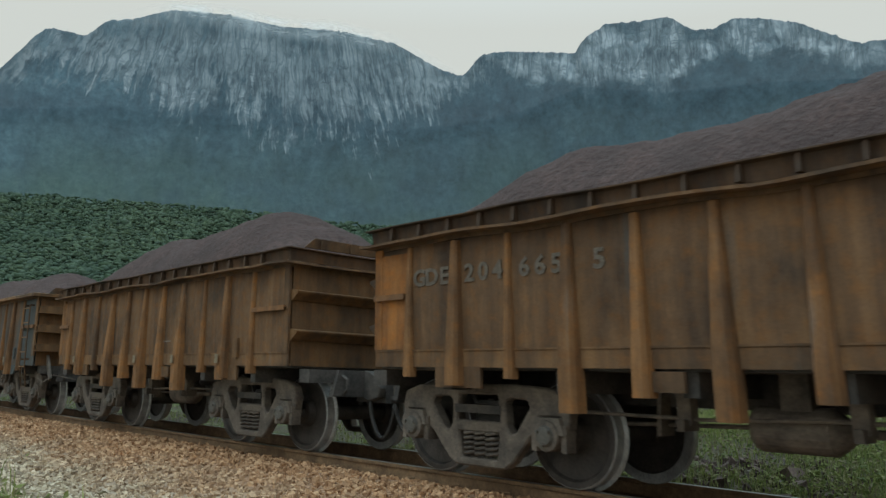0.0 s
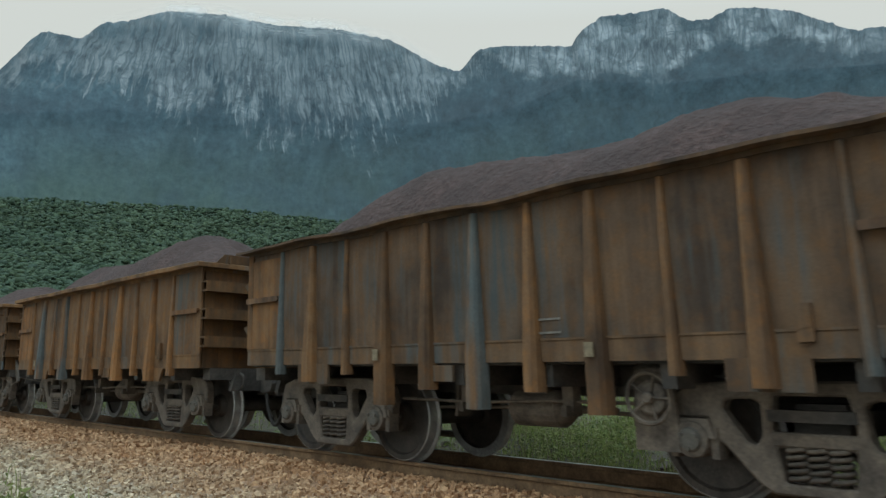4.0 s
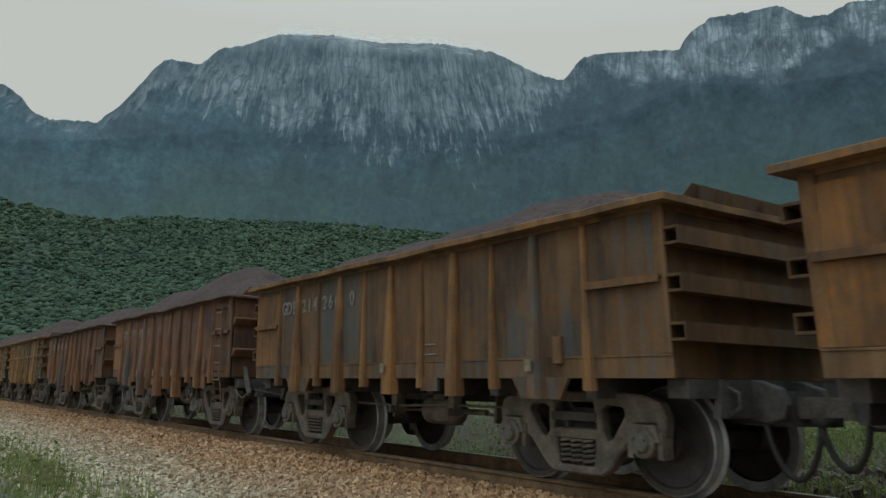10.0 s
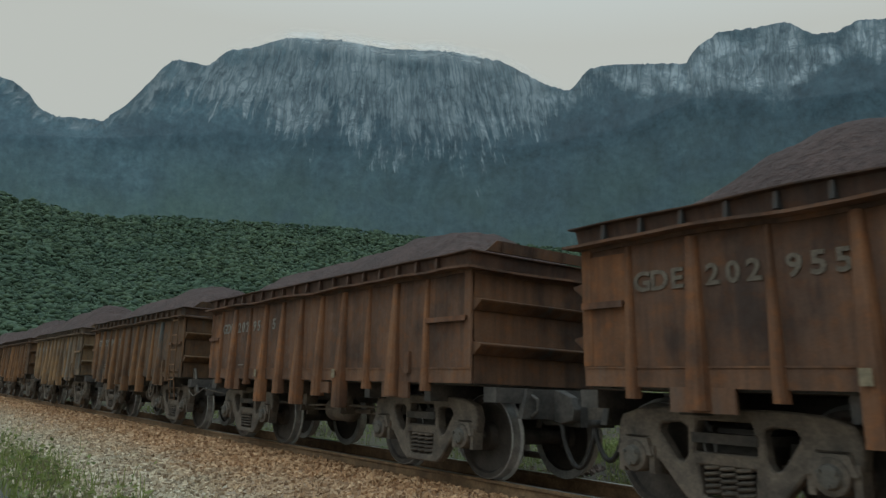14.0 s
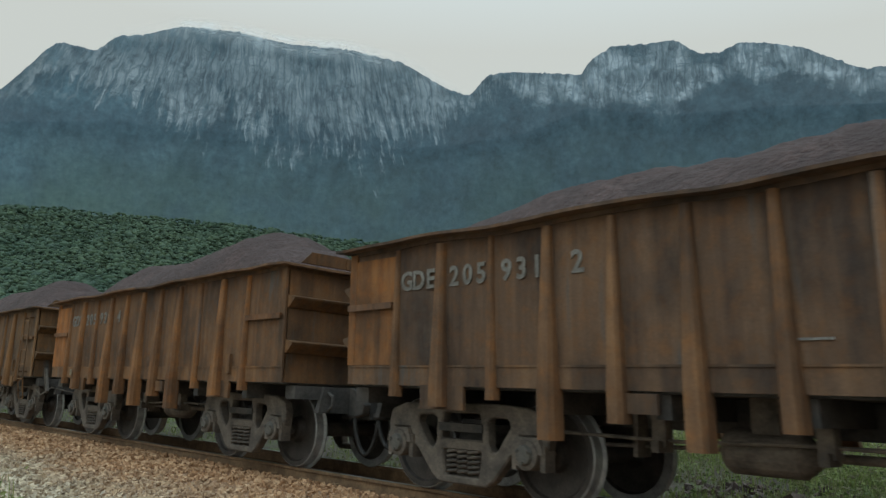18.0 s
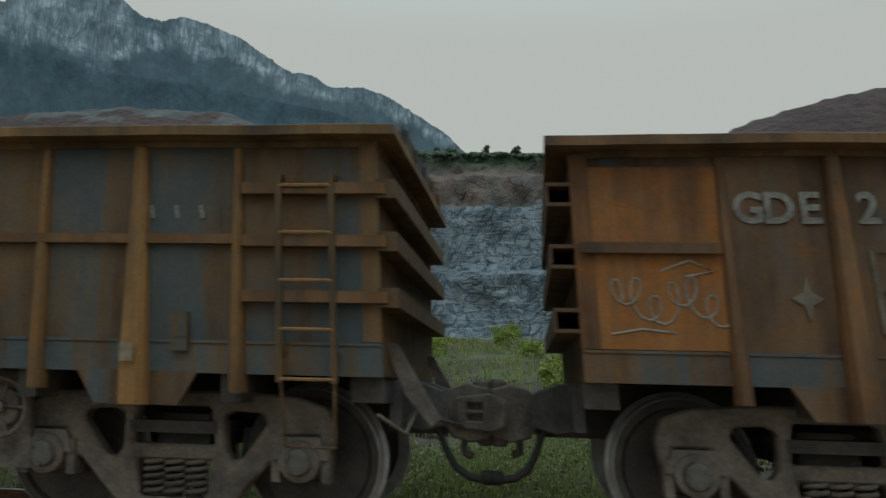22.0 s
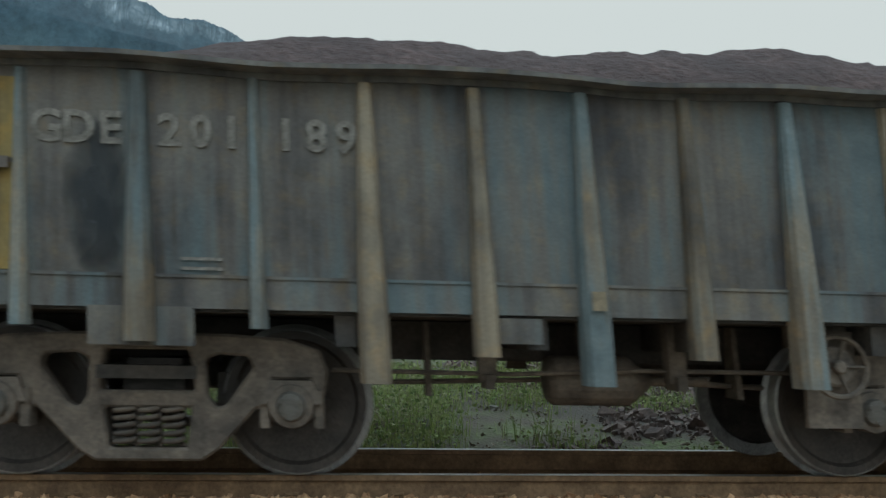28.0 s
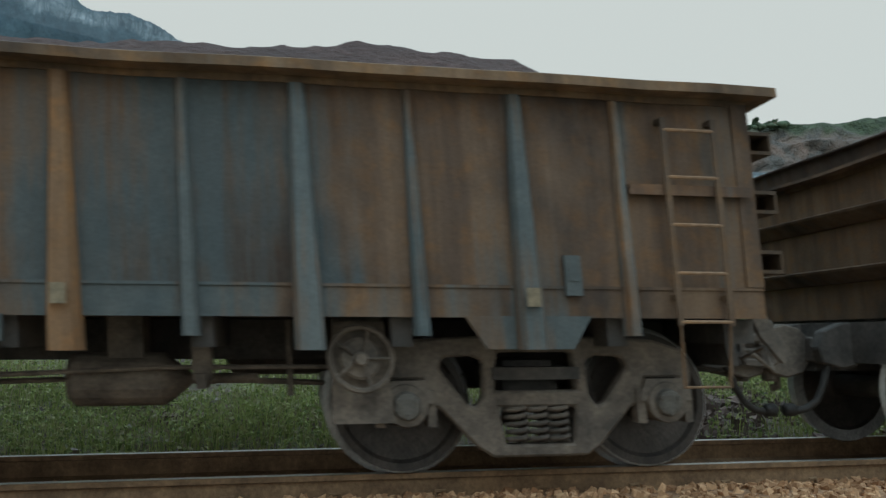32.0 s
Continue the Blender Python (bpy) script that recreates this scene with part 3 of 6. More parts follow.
    c = mix(n, l, rng(n, l, maths(n, l, "ABSOLUTE", maths(n, l, "SUBTRACT", lev, 0.5)), 0.022, 0.008, 0, 0.6), c, (0.33, 0.35, 0.35))
    c = mix(n, l, rng(n, l, maths(n, l, "ABSOLUTE", maths(n, l, "SUBTRACT", lev, 0.56)), 0.020, 0.006, 0, 0.6), c, (0.07, 0.085, 0.095))
    # brown overburden above the sound rock and on the worn western shoulder
    west = maths(n, l, "MULTIPLY", rng(n, l, sep.outputs["X"], -5.0, -13.0), rng(n, l, a, 0.40, 0.56))
    brown = mix(n, l, rng(n, l, g, 0.35, 0.65), (0.085, 0.066, 0.056), (0.165, 0.125, 0.105))
    c = mix(n, l, maths(n, l, "MULTIPLY", west, 0.85), c, brown)
    soil = rng(n, l, maths(n, l, "ADD", z, maths(n, l, "MULTIPLY", a, 7.0)), 19.0, 20.6)
    c = mix(n, l, soil, c, mix(n, l, rng(n, l, slab, 0.4, 0.6), (0.120, 0.110, 0.098), (0.215, 0.150, 0.118)))
    turf = rng(n, l, maths(n, l, "ADD", z, maths(n, l, "MULTIPLY", slab, 5.0)), 23.4, 24.8)
    c = mix(n, l, turf, c, mix(n, l, rng(n, l, g, 0.35, 0.65), (0.045, 0.066, 0.035), (0.085, 0.115, 0.060)))
    l.new(c, b.inputs["Base Color"])
    bump(n, l, b, maths(n, l, "ADD", maths(n, l, "MULTIPLY", shade.outputs[1], 0.5), maths(n, l, "ADD", maths(n, l, "MULTIPLY", joint, 0.3), maths(n, l, "ADD", marks, fleck))), 0.9, 0.7)
    return m


def top_fall(deg):
    """The top of the face sinks towards the east."""
    return 1 - 0.012 * max(0.0, -1.0 - deg) if deg > -16 else 0.82


def build_quarry():
    pts = []
    bench = ((0.0, 4.6), (0.4, 5.0), (2.5, 9.2), (5.2, 9.8), (7.2, 14.6), (9.8, 15.2), (11.0, 17.6), (13.5, 18.6), (15.0, 20.2), (19, 21.2), (60, 24.0))
    prof = []
    for (d, z), (e, w) in zip(bench, bench[1:]):
        prof += [(d + (e - d) * i / 6, z + (w - z) * i / 6) for i in range(6)]
    prof.append(bench[-1])
    bear = [26 - 0.25 * i for i in range(300)]
    for d, z in prof:
        for a in bear:
            t = radians(a)
            fade = min(1, max(0, (26 - a) / 8)) * min(1, max(0, (a + 50) / 10) * 0.5 + 0.5)
            r = (58 + d) / max(0.62, math.cos(t))
            x, y = -r * math.sin(t), r * math.cos(t) - 5
            jag = 1.3 * noise.noise((x * 0.22, z * 0.35, 3)) + 0.9 * noise.noise((x * 0.6 + z * 0.5, z * 0.5, 8)) + 0.45 * noise.noise((x * 1.7 - z, z * 1.1, 2))
            zz = 4.2 + (z - 4.6) * 1.19 * fade * top_fall(a) / max(0.62, math.cos(t)) + 0.45 * noise.noise((x * 0.3, d * 0.4, 12))
            pts.append((x, y + jag, zz))
    tagged(new("quarry_face", grid_mesh("quarry_face", pts, len(bear), len(prof), quarry_mat())), "benched grey rock face of a quarry", "rock face", kind="structure")


build_quarry()

# ---- track ----
def rail_profile():
    return ((-0.065, -0.17), (0.065, -0.17), (0.065, -0.158), (0.010, -0.140), (0.008, -0.040), (0.034, -0.032), (0.036, -0.004), (0.030, 0.0),
            (-0.030, 0.0), (-0.036, -0.004), (-0.034, -0.032), (-0.008, -0.040), (-0.010, -0.140), (-0.065, -0.158))


def rail(bm):
    sec = rail_profile()
    ends = [[bm.verts.new((x, y, z)) for y, z in sec] for x in (-420, 120)]
    for i in range(len(sec)):
        j = (i + 1) % len(sec)
        f = bm.faces.new((ends[0][i], ends[0][j], ends[1][j], ends[1][i]))
        f.material_index = 1 if i == 7 else 0
    bm.faces.new(ends[0][::-1])
    bm.faces.new(ends[1])


rail_me = made("rail", rail, RAIL)
rail_me.materials.append(RAILTOP)
for y in (0.0, 1.07):
    r = tagged(new("rail", rail_me), "rusty steel rail with a polished head", "rail", "rails of the track", "structure")
    r.location = (0, y, 0)


def sleeper(bm):
    box(bm, -0.12, 0.12, -1.0, 1.0, -0.36, -0.172, (0.015, 0.015))


SLEEP = two_tone("weathered_sleeper_wood", (0.04, 0.03, 0.024), (0.10, 0.072, 0.052), 4.0, 0.9, stretch=(6, 0.6, 6))
sleeper_me = made("sleeper", sleeper, SLEEP, 0.012)


def clip(bm):
    box(bm, -0.05, 0.05, -0.07, 0.02, -0.172, -0.128, (0.01, 0.02))
    tube(bm, [(-0.03, -0.055, -0.14), (-0.03, -0.055, -0.095), (0.03, -0.03, -0.095), (0.03, -0.03, -0.14)], 0.012, 6)


clip_me = made("rail_clip", clip, RAIL)
for i in range(150):
    s = tagged(new("sleeper", sleeper_me), "dark timber sleeper half sunk in ballast", "sleeper", "sleepers of the track")
    s.location = (8 - 0.6 * i, 0.535, 0)
    if i < 60:
        part("rail_clip", clip_me, s, at=pose(0, -0.60, 0))

# ---- loose stones, plants and trees ----
def shards(name, centres, sizes, material, seed):
    """Broken stones in one mesh: jittered six-sided lumps."""
    rs = np.random.RandomState(seed)
    cube = np.array([(x, y, z) for z in (-1, 1) for y in (-1, 1) for x in (-1, 1)], dtype=float)
    faces = np.array([(0, 2, 3, 1), (4, 5, 7, 6), (0, 1, 5, 4), (1, 3, 7, 5), (3, 2, 6, 7), (2, 0, 4, 6)])
    n = len(centres)
    v = cube[None] * (0.5 + 0.35 * rs.uniform(-1, 1, (n, 8, 3))) * np.asarray(sizes)[:, None, None] * rs.uniform(0.6, 1.2, (n, 1, 3))
    a = rs.uniform(0, 6.28, n)
    c, s = np.cos(a)[:, None], np.sin(a)[:, None]
    t = 0.6 * rs.uniform(-1, 1, n)[:, None]
    x, y, z = v[..., 0] * c - v[..., 1] * s, v[..., 0] * s + v[..., 1] * c, v[..., 2]
    z, x = z + t * x, x - t * z
    v = np.stack((x, y, z), -1) + np.asarray(centres)[:, None]
    f = (faces[None] + 8 * np.arange(n)[:, None, None]).reshape(-1, 4)
    me = bpy.data.meshes.new(name)
    me.from_pydata(v.reshape(-1, 3).tolist(), [], f.tolist())
    me.materials.append(material)
    return me


def stone_mat():
    m, n, l, b = mat("crushed_ballast_stone", 0.92)
    co = n.new("ShaderNodeTexCoord").outputs["Object"]
    rnd = n.new("ShaderNodeNewGeometry").outputs["Random Per Island"]
    sep = n.new("ShaderNodeSeparateXYZ")
    l.new(co, sep.inputs[0])
    mid, g = noise_tex(n, l, co, 1.6, 4), noise_tex(n, l, co, 60, 4)
    grey = mix(n, l, rnd, (0.27, 0.215, 0.150), (0.76, 0.65, 0.48))
    rust = mix(n, l, rnd, (0.28, 0.140, 0.065), (0.74, 0.46, 0.26))
    # iron dust from the trains has browned the stones towards the rail
    c = mix(n, l, rng(n, l, maths(n, l, "ADD", sep.outputs["Y"], maths(n, l, "MULTIPLY", mid, 2.0)), -1.5, 0.1), grey, rust)
    c = mix(n, l, rng(n, l, g, 0.35, 0.7), mix(n, l, 1.0, c, (0.72, 0.7, 0.68), "MULTIPLY"), c)
    l.new(c, b.inputs["Base Color"])
    return m


STONE = stone_mat()
rs = np.random.RandomState(11)
spots, sizes = [], []
for lo, hi, count in ((-9, 4, 17000), (-20, -9, 13000), (-42, -20, 9000)):
    for _ in range(count):
        x, y = rs.uniform(lo, hi), rs.uniform(-3.6, -0.07)
        if lo > -10 and y < -2.9 + 0.25 * x:
            continue
        spots.append((x, y, ground_z(x, y) + 0.008 - (0.015 if y > -0.2 else 0)))
        sizes.append(rs.uniform(0.018, 0.042) * (1 if lo > -15 else 1.25))
for _ in range(6000):
    x, y = rs.uniform(-12, 6), rs.choice((rs.uniform(0.08, 0.98), rs.uniform(1.15, 2.3)))
    spots.append((x, y, ground_z(x, y) + 0.006))
    sizes.append(rs.uniform(0.02, 0.045))
tagged(new("ballast", shards("ballast", spots, sizes, STONE, 3)), "crushed stone ballast, browned by iron dust near the rail", "ballast", kind="stuff")


def blades(name, roots, material, seed, lean=0.5):
    """Grass blades as bent two-piece slips; roots: x, y, z, height, width."""
    rs = np.random.RandomState(seed)
    r = np.asarray(roots)
    n = len(r)
    a = rs.uniform(0, 6.28, n)
    side = np.stack((np.cos(a), np.sin(a), 0 * a), -1) * r[:, 4:5]
    b = rs.uniform(0, 6.28, n)
    d = np.stack((np.cos(b), np.sin(b), 0 * b), -1) * r[:, 3:4] * lean * rs.uniform(0.1, 1, (n, 1))
    up = np.stack((0 * a, 0 * a, r[:, 3]), -1)
    p = r[:, :3]
    v = np.stack((p - side, p + side, p + up * 0.6 + d * 0.35 - side * 0.8, p + up * 0.6 + d * 0.35 + side * 0.8, p + up * 0.95 + d), 1)
    o = 5 * np.arange(n)[:, None]
    f = [tuple(q) for q in (o + np.array((0, 1, 3, 2))).tolist()] + [tuple(q) for q in (o + np.array((2, 3, 4))).tolist()]
    me = bpy.data.meshes.new(name)
    me.from_pydata(v.reshape(-1, 3).tolist(), [], f)
    me.materials.append(material)
    return me


def leaves(name, spots, material, seed):
    """Small broad leaves, each a folded diamond; spots: x, y, z, size."""
    rs = np.random.RandomState(seed)
    r = np.asarray(spots)
    n = len(r)
    u = rs.normal(size=(n, 3)) * (1, 1, 0.55)
    u /= np.linalg.norm(u, axis=1, keepdims=True)
    w = np.cross(u, rs.normal(size=(n, 3)))
    w /= np.linalg.norm(w, axis=1, keepdims=True)
    k = np.cross(u, w) * 0.18
    s = r[:, 3:4]
    p = r[:, :3]
    v = np.stack((p, p + s * (0.5 * u + 0.32 * w + k), p + s * u, p + s * (0.5 * u - 0.32 * w + k)), 1)
    f = (4 * np.arange(n)[:, None] + np.array((0, 1, 2, 3))).tolist()
    me = bpy.data.meshes.new(name)
    me.from_pydata(v.reshape(-1, 3).tolist(), [], f)
    me.materials.append(material)
    return me


def plant_mat(name, dark, light, dry=0.2):
    m, n, l, b = mat(name, 0.75)
    rnd = n.new("ShaderNodeNewGeometry").outputs["Random Per Island"]
    co = n.new("ShaderNodeTexCoord").outputs["Object"]
    c = mix(n, l, rnd, dark, light)
    straw = maths(n, l, "MULTIPLY", rng(n, l, rnd, 1 - dry, 1 - dry * 0.6), rng(n, l, noise_tex(n, l, co, 0.9, 4), 0.35, 0.6, 0.3, 1.0))
    c = mix(n, l, straw, c, (0.20, 0.17, 0.11))
    l.new(c, b.inputs["Base Color"])
    tr = n.new("ShaderNodeBsdfTranslucent")
    l.new(c, tr.inputs["Color"])
    mx = n.new("ShaderNodeMixShader")
    mx.inputs[0].default_value = 0.3
    l.new(b.outputs[0], mx.inputs[1])
    l.new(tr.outputs[0], mx.inputs[2])
    l.new(mx.outputs[0], n["Material Output"].inputs["Surface"])
    return m


WEED = plant_mat("low_weed_leaves", (0.085, 0.116, 0.036), (0.350, 0.390, 0.125), 0.42)
GRASS = plant_mat("meadow_grass", (0.110, 0.150, 0.036), (0.370, 0.420, 0.115), 0.38)
BUSH = plant_mat("shrub_leaves", (0.140, 0.195, 0.036), (0.390, 0.450, 0.100), 0.12)
# TREELEAF has the haze over the quarry top mixed into its greens
TREELEAF = plant_mat("dark_tree_leaves", (0.065, 0.098, 0.056), (0.125, 0.172, 0.098), 0.03)



def bare_spot(x, y):
    """How bare the trodden brown patch beside the track is, 0 to 1."""
    return math.exp(-((x - 3.3 - 0.25 * (y - 2.5)) / 1.5) ** 2 - ((y - 3.2) / 1.9) ** 2)


roots, leafs = [], []
for lo, hi, y0, y1, count in ((-9, 9.5, 2.05, 6.5, 120000), (-30, -9, 2.2, 9, 26000), (-14, 12, 6.5, 26, 44000)):
    for _ in range(count):
        x, y = rs.uniform(lo, hi), y0 + (y1 - y0) * rs.rand()
        cover = noise.noise((x * 0.45, y * 0.45, 2)) + 0.6 * noise.noise((x * 1.3, y * 1.3, 5)) + 0.18 - 0.62 * bare_spot(x, y)
        if cover < rs.uniform(-0.35, 0.45) or (y < 2.4 and rs.rand() < 0.5):
            continue
        z = ground_z(x, y)
        lush = 1 + 1.6 * max(0, noise.noise((x * 0.8, y * 0.8, 11)))
        if rs.rand() < 0.45:
            roots.append((x, y, z, rs.uniform(0.06, 0.20) * lush * (1 if y < 6.5 else 1.5), rs.uniform(0.003, 0.006) * (1 if y < 6.5 else 2)))
        else:
            leafs.append((x, y, z + rs.uniform(0.0, 0.13) * lush * (1 if y < 6.5 else 1.6), rs.uniform(0.022, 0.075) * (1 if y < 6.5 else 1.6)))
tagged(new("grass", blades("grass", roots, GRASS, 4)), "uneven green and straw-coloured grass on the rise", "grass", kind="stuff")
tagged(new("weeds", leaves("weeds", leafs, WEED, 5)), "low broad-leaved weeds among the grass", "weeds", kind="stuff")

LITTER = two_tone("dry_leaf_litter", (0.11, 0.085, 0.06), (0.27, 0.21, 0.15), 3.0, 0.95)
bits = []
for _ in range(7000):
    x, y = rs.uniform(-10, 9.5), 1.75 + 5.0 * rs.rand() ** 1.4
    bits.append((x, y, ground_z(x, y) + rs.uniform(0.004, 0.03), rs.uniform(0.025, 0.07)))
tagged(new("leaf_litter", leaves("leaf_litter", bits, LITTER, 15)), "brown dry leaves and twigs between the weeds", "leaf litter", kind="stuff")

# rough stones lying in the grass
spots = [(rs.uniform(-9, 7), rs.uniform(2.2, 6.0)) for _ in range(90)]
tagged(new("field_stones", shards("field_stones", [(x, y, ground_z(x, y) + 0.02) for x, y in spots], [rs.uniform(0.03, 0.09) for _ in spots], two_tone("lichened_stone", (0.10, 0.085, 0.07), (0.22, 0.19, 0.16), 9.0), 8)),
       "grey stones scattered in the grass", "stones", kind="stuff")


# reddish broken rock and bare earth in patches along the rise
spots, sizes = [], []
for _ in range(20000):
    x, y = rs.uniform(-9, 9.5), 1.8 + 9.5 * rs.rand() ** 1.3
    bare = noise.noise((x * 0.35 + 4, y * 0.5, 21)) + 0.5 * noise.noise((x * 1.1, y * 1.1, 23)) + 0.05 * x + 0.6 * bare_spot(x, y)
    if bare < 0.12:
        continue
    spots.append((x, y, ground_z(x, y) + 0.012))
    sizes.append(rs.uniform(0.02, 0.06) * (1 + 0.08 * y) * (2.2 if rs.rand() < 0.06 else 1))
tagged(new("broken_rock", shards("broken_rock", spots, sizes, two_tone("rusty_broken_rock", (0.075, 0.052, 0.044), (0.185, 0.128, 0.105), 5.0, 0.95), 18)),
       "reddish-brown broken rock scattered on bare earth", "rubble", kind="stuff")


def shrub(name, wide, tall, count, seed, leaf):
    """A shrub: a few stems and a loose crown of leaves."""
    r2 = np.random.RandomState(seed)
    ob = new(name)
    lobes = [(r2.uniform(-0.6, 0.6) * wide, r2.uniform(-0.6, 0.6) * wide, r2.uniform(0.10, 0.75) * tall, r2.uniform(0.25, 0.5) * wide) for _ in range(9)]
    pts = []
    for _ in range(count):
        lx, ly, lz, lr = lobes[r2.randint(len(lobes))]
        d = r2.normal(size=3)
        d *= lr * r2.rand() ** 0.4 / np.linalg.norm(d)
        pts.append((lx + d[0], ly + d[1], max(0.05, lz + d[2] * 0.8), leaf * r2.uniform(0.7, 1.3)))
    part("crown", leaves("crown", pts, BUSH, seed), ob)
    for lx, ly, lz, _ in lobes[:4]:
        part("stem", made("stem", lambda bm: tube(bm, [(0, 0, -0.1), (lx * 0.4, ly * 0.4, lz * 0.5), (lx, ly, lz)], 0.02 * tall, 5), BARK), ob)
    return ob


BARK = two_tone("rough_bark", (0.05, 0.042, 0.034), (0.11, 0.095, 0.08), 6.0, 0.9)
kinds = [shrub("shrub", 0.6, 0.55, 700, 21, 0.10), shrub("shrub", 0.9, 0.8, 1100, 22, 0.11), shrub("shrub", 0.5, 0.9, 600, 23, 0.10)]
for ob in kinds:
    tagged(ob, "leafy green shrub on the grassy rise", "shrub", "shrubs below the quarry")
for i in range(60):
    a = radians(rs.uniform(-20, 26))
    r = rs.uniform(13, 48)
    x, y = -r * math.sin(a), r * math.cos(a) - 5
    m = pose(x, y, ground_z(x, y), 0, 0, rs.uniform(0, 360))
    if i < 3:
        kinds[i].matrix_basis = m
    else:
        copy_thing(kinds[i % 3], m)


def small_tree(tall, wide, seed):
    """A scrubby tree: tapered trunk, limbs and an open leafy crown."""
    r2 = np.random.RandomState(seed)
    ob = new("tree")

    def wood(bm):
        tube(bm, [(0, 0, -0.3), (0.03 * tall, 0, 0.35 * tall), (0, 0.02 * tall, 0.7 * tall)], 0.03 * tall, 6)
    part("trunk", made("trunk", wood, BARK), ob)
    lobes = []
    for i in range(9):
        a, h = r2.uniform(0, 6.28), r2.uniform(0.2, 1.0)
        q = wide * r2.uniform(0.15, 0.6)
        lobes.append((q * math.cos(a), q * math.sin(a), h * tall, wide * r2.uniform(0.18, 0.34)))
    for lx, ly, lz, _ in lobes[:4]:
        part("limb", made("limb", lambda bm: tube(bm, [(0, 0, 0.35 * tall), (lx * 0.5, ly * 0.5, 0.3 * tall + lz * 0.35), (lx, ly, lz)], 0.012 * tall, 5), BARK), ob)
    pts = []
    for _ in range(520):
        lx, ly, lz, lr = lobes[r2.randint(9)]
        d = r2.normal(size=3)
        d *= lr * r2.rand() ** 0.4 / np.linalg.norm(d)
        pts.append((lx + d[0], ly + d[1], lz + 0.7 * d[2], 0.20 * r2.uniform(0.6, 1.3)))
    part("crown", leaves("crown", pts, TREELEAF, seed), ob)
    return tagged(ob, "small dark-green tree above the quarry face", "tree", "trees along the quarry top")


trees = [small_tree(0.6, 0.8, 31), small_tree(1.0, 0.6, 32), small_tree(0.45, 1.1, 33), small_tree(0.5, 1.3, 34)]
for i in range(64):
    deg = 17 - 50 * i / 63 + rs.uniform(-0.5, 0.5)
    c = max(0.62, math.cos(radians(deg)))
    r = (76 + rs.uniform(-1.5, 1)) / c
    x, y = -r * math.sin(radians(deg)), r * math.cos(radians(deg)) - 5
    fade = min(1, max(0, (26 - deg) / 8))
    m = pose(x, y, 4.2 + 19.3 * fade * top_fall(deg) / c - 0.1, 0, 0, rs.uniform(0, 360))
    if i < 4:
        trees[i].matrix_basis = m
    else:
        copy_thing(trees[i % 4], m)

# low scrub that runs on along the top of the face
rows = []
for _ in range(2600):
    deg = rs.uniform(-34, 19)
    c = max(0.62, math.cos(radians(deg)))
    back = rs.uniform(14.0, 20.0)
    r = (58 + back) / c
    lie = min(1, max(0, (26 - deg) / 8)) / c
    q = rs.uniform(0.15, 0.5) * (0.6 + 0.8 * abs(noise.noise((deg * 0.7, 3, 1))))
    rows.append((-r * math.sin(radians(deg)), r * math.cos(radians(deg)) - 5, 4.2 + (15.6 + 0.25 * (back - 15)) * 1.19 * lie * top_fall(deg) + 0.25 * rs.rand(), q, q * 0.8))
tagged(new("scrub", clumps("scrub", rows, TREELEAF, 0.45, 9)), "low green scrub along the quarry top", "scrub", kind="stuff")

# ---- verge on the camera's side: drain kerb and tall weeds ----
KERB = two_tone("mossy_old_concrete", (0.055, 0.052, 0.045), (0.13, 0.12, 0.10), 3.0, 0.95)


def kerb(bm):
    box(bm, -1.24, 1.24, -0.11, 0.11, -0.25, 0.10, (0.01, 0.02))


kerb_me = made("kerb_stone", kerb, KERB, 0.02)
for i in range(22):
    x = -6.5 - 2.5 * i
    k = tagged(new("kerb_stone", kerb_me), "mossy concrete kerb of the track drain", "kerb", "kerb of the track drain", "structure")
    k.matrix_basis = pose(x, -3.98, ground_z(x, -3.98), 0, 0.4 * noise.noise((x, 0, 0)), 0)

roots, leafs = [], []
for _ in range(15000):
    x = -6.5 - 38 * rs.rand() ** 1.3
    y = -3.55 + rs.normal() * 0.33 + 0.3 * noise.noise((x * 0.6, 1, 3))
    if noise.noise((x * 0.5, y * 0.9, 8)) < rs.uniform(-0.5, 0.3):
        continue
    if rs.rand() < 0.5:
        roots.append((x, y, ground_z(x, y), rs.uniform(0.10, 0.42), rs.uniform(0.004, 0.008)))
    else:
        leafs.append((x, y, ground_z(x, y) + rs.uniform(0, 0.28), rs.uniform(0.04, 0.10)))
tagged(new("verge_grass", blades("verge_grass", roots, GRASS, 6, 0.6)), "tall ragged grass along the drain", "grass", kind="stuff")
tagged(new("verge_weeds", leaves("verge_weeds", leafs, WEED, 7)), "leafy weeds along the drain", "weeds", kind="stuff")

# ---- ore wagons: x along the train, y across, z up from the rail head ----
HALF, SIDE, FLOOR, TOP = 3.92, 1.155, 0.905, 2.15
RIBS = [-3.33 + 0.63 * i for i in range(11)]
# the body is laid out on a longer pattern and drawn in to its true length
LEN = Matrix.Diagonal((0.931, 1, 1, 1))
BOGIES = (-2.565, 2.275)
AXLES = [b + a for b in BOGIES for a in (-0.765, 0.765)]
# lead and trailing reach of the body and its height, by kind of wagon
REACH = {"A": (3.84, 4.19, 1.022), "C": (3.84, 4.24, 1.08), "T": (3.84, 4.09, 1.018), "B": (3.76, 3.84, 0.88)}


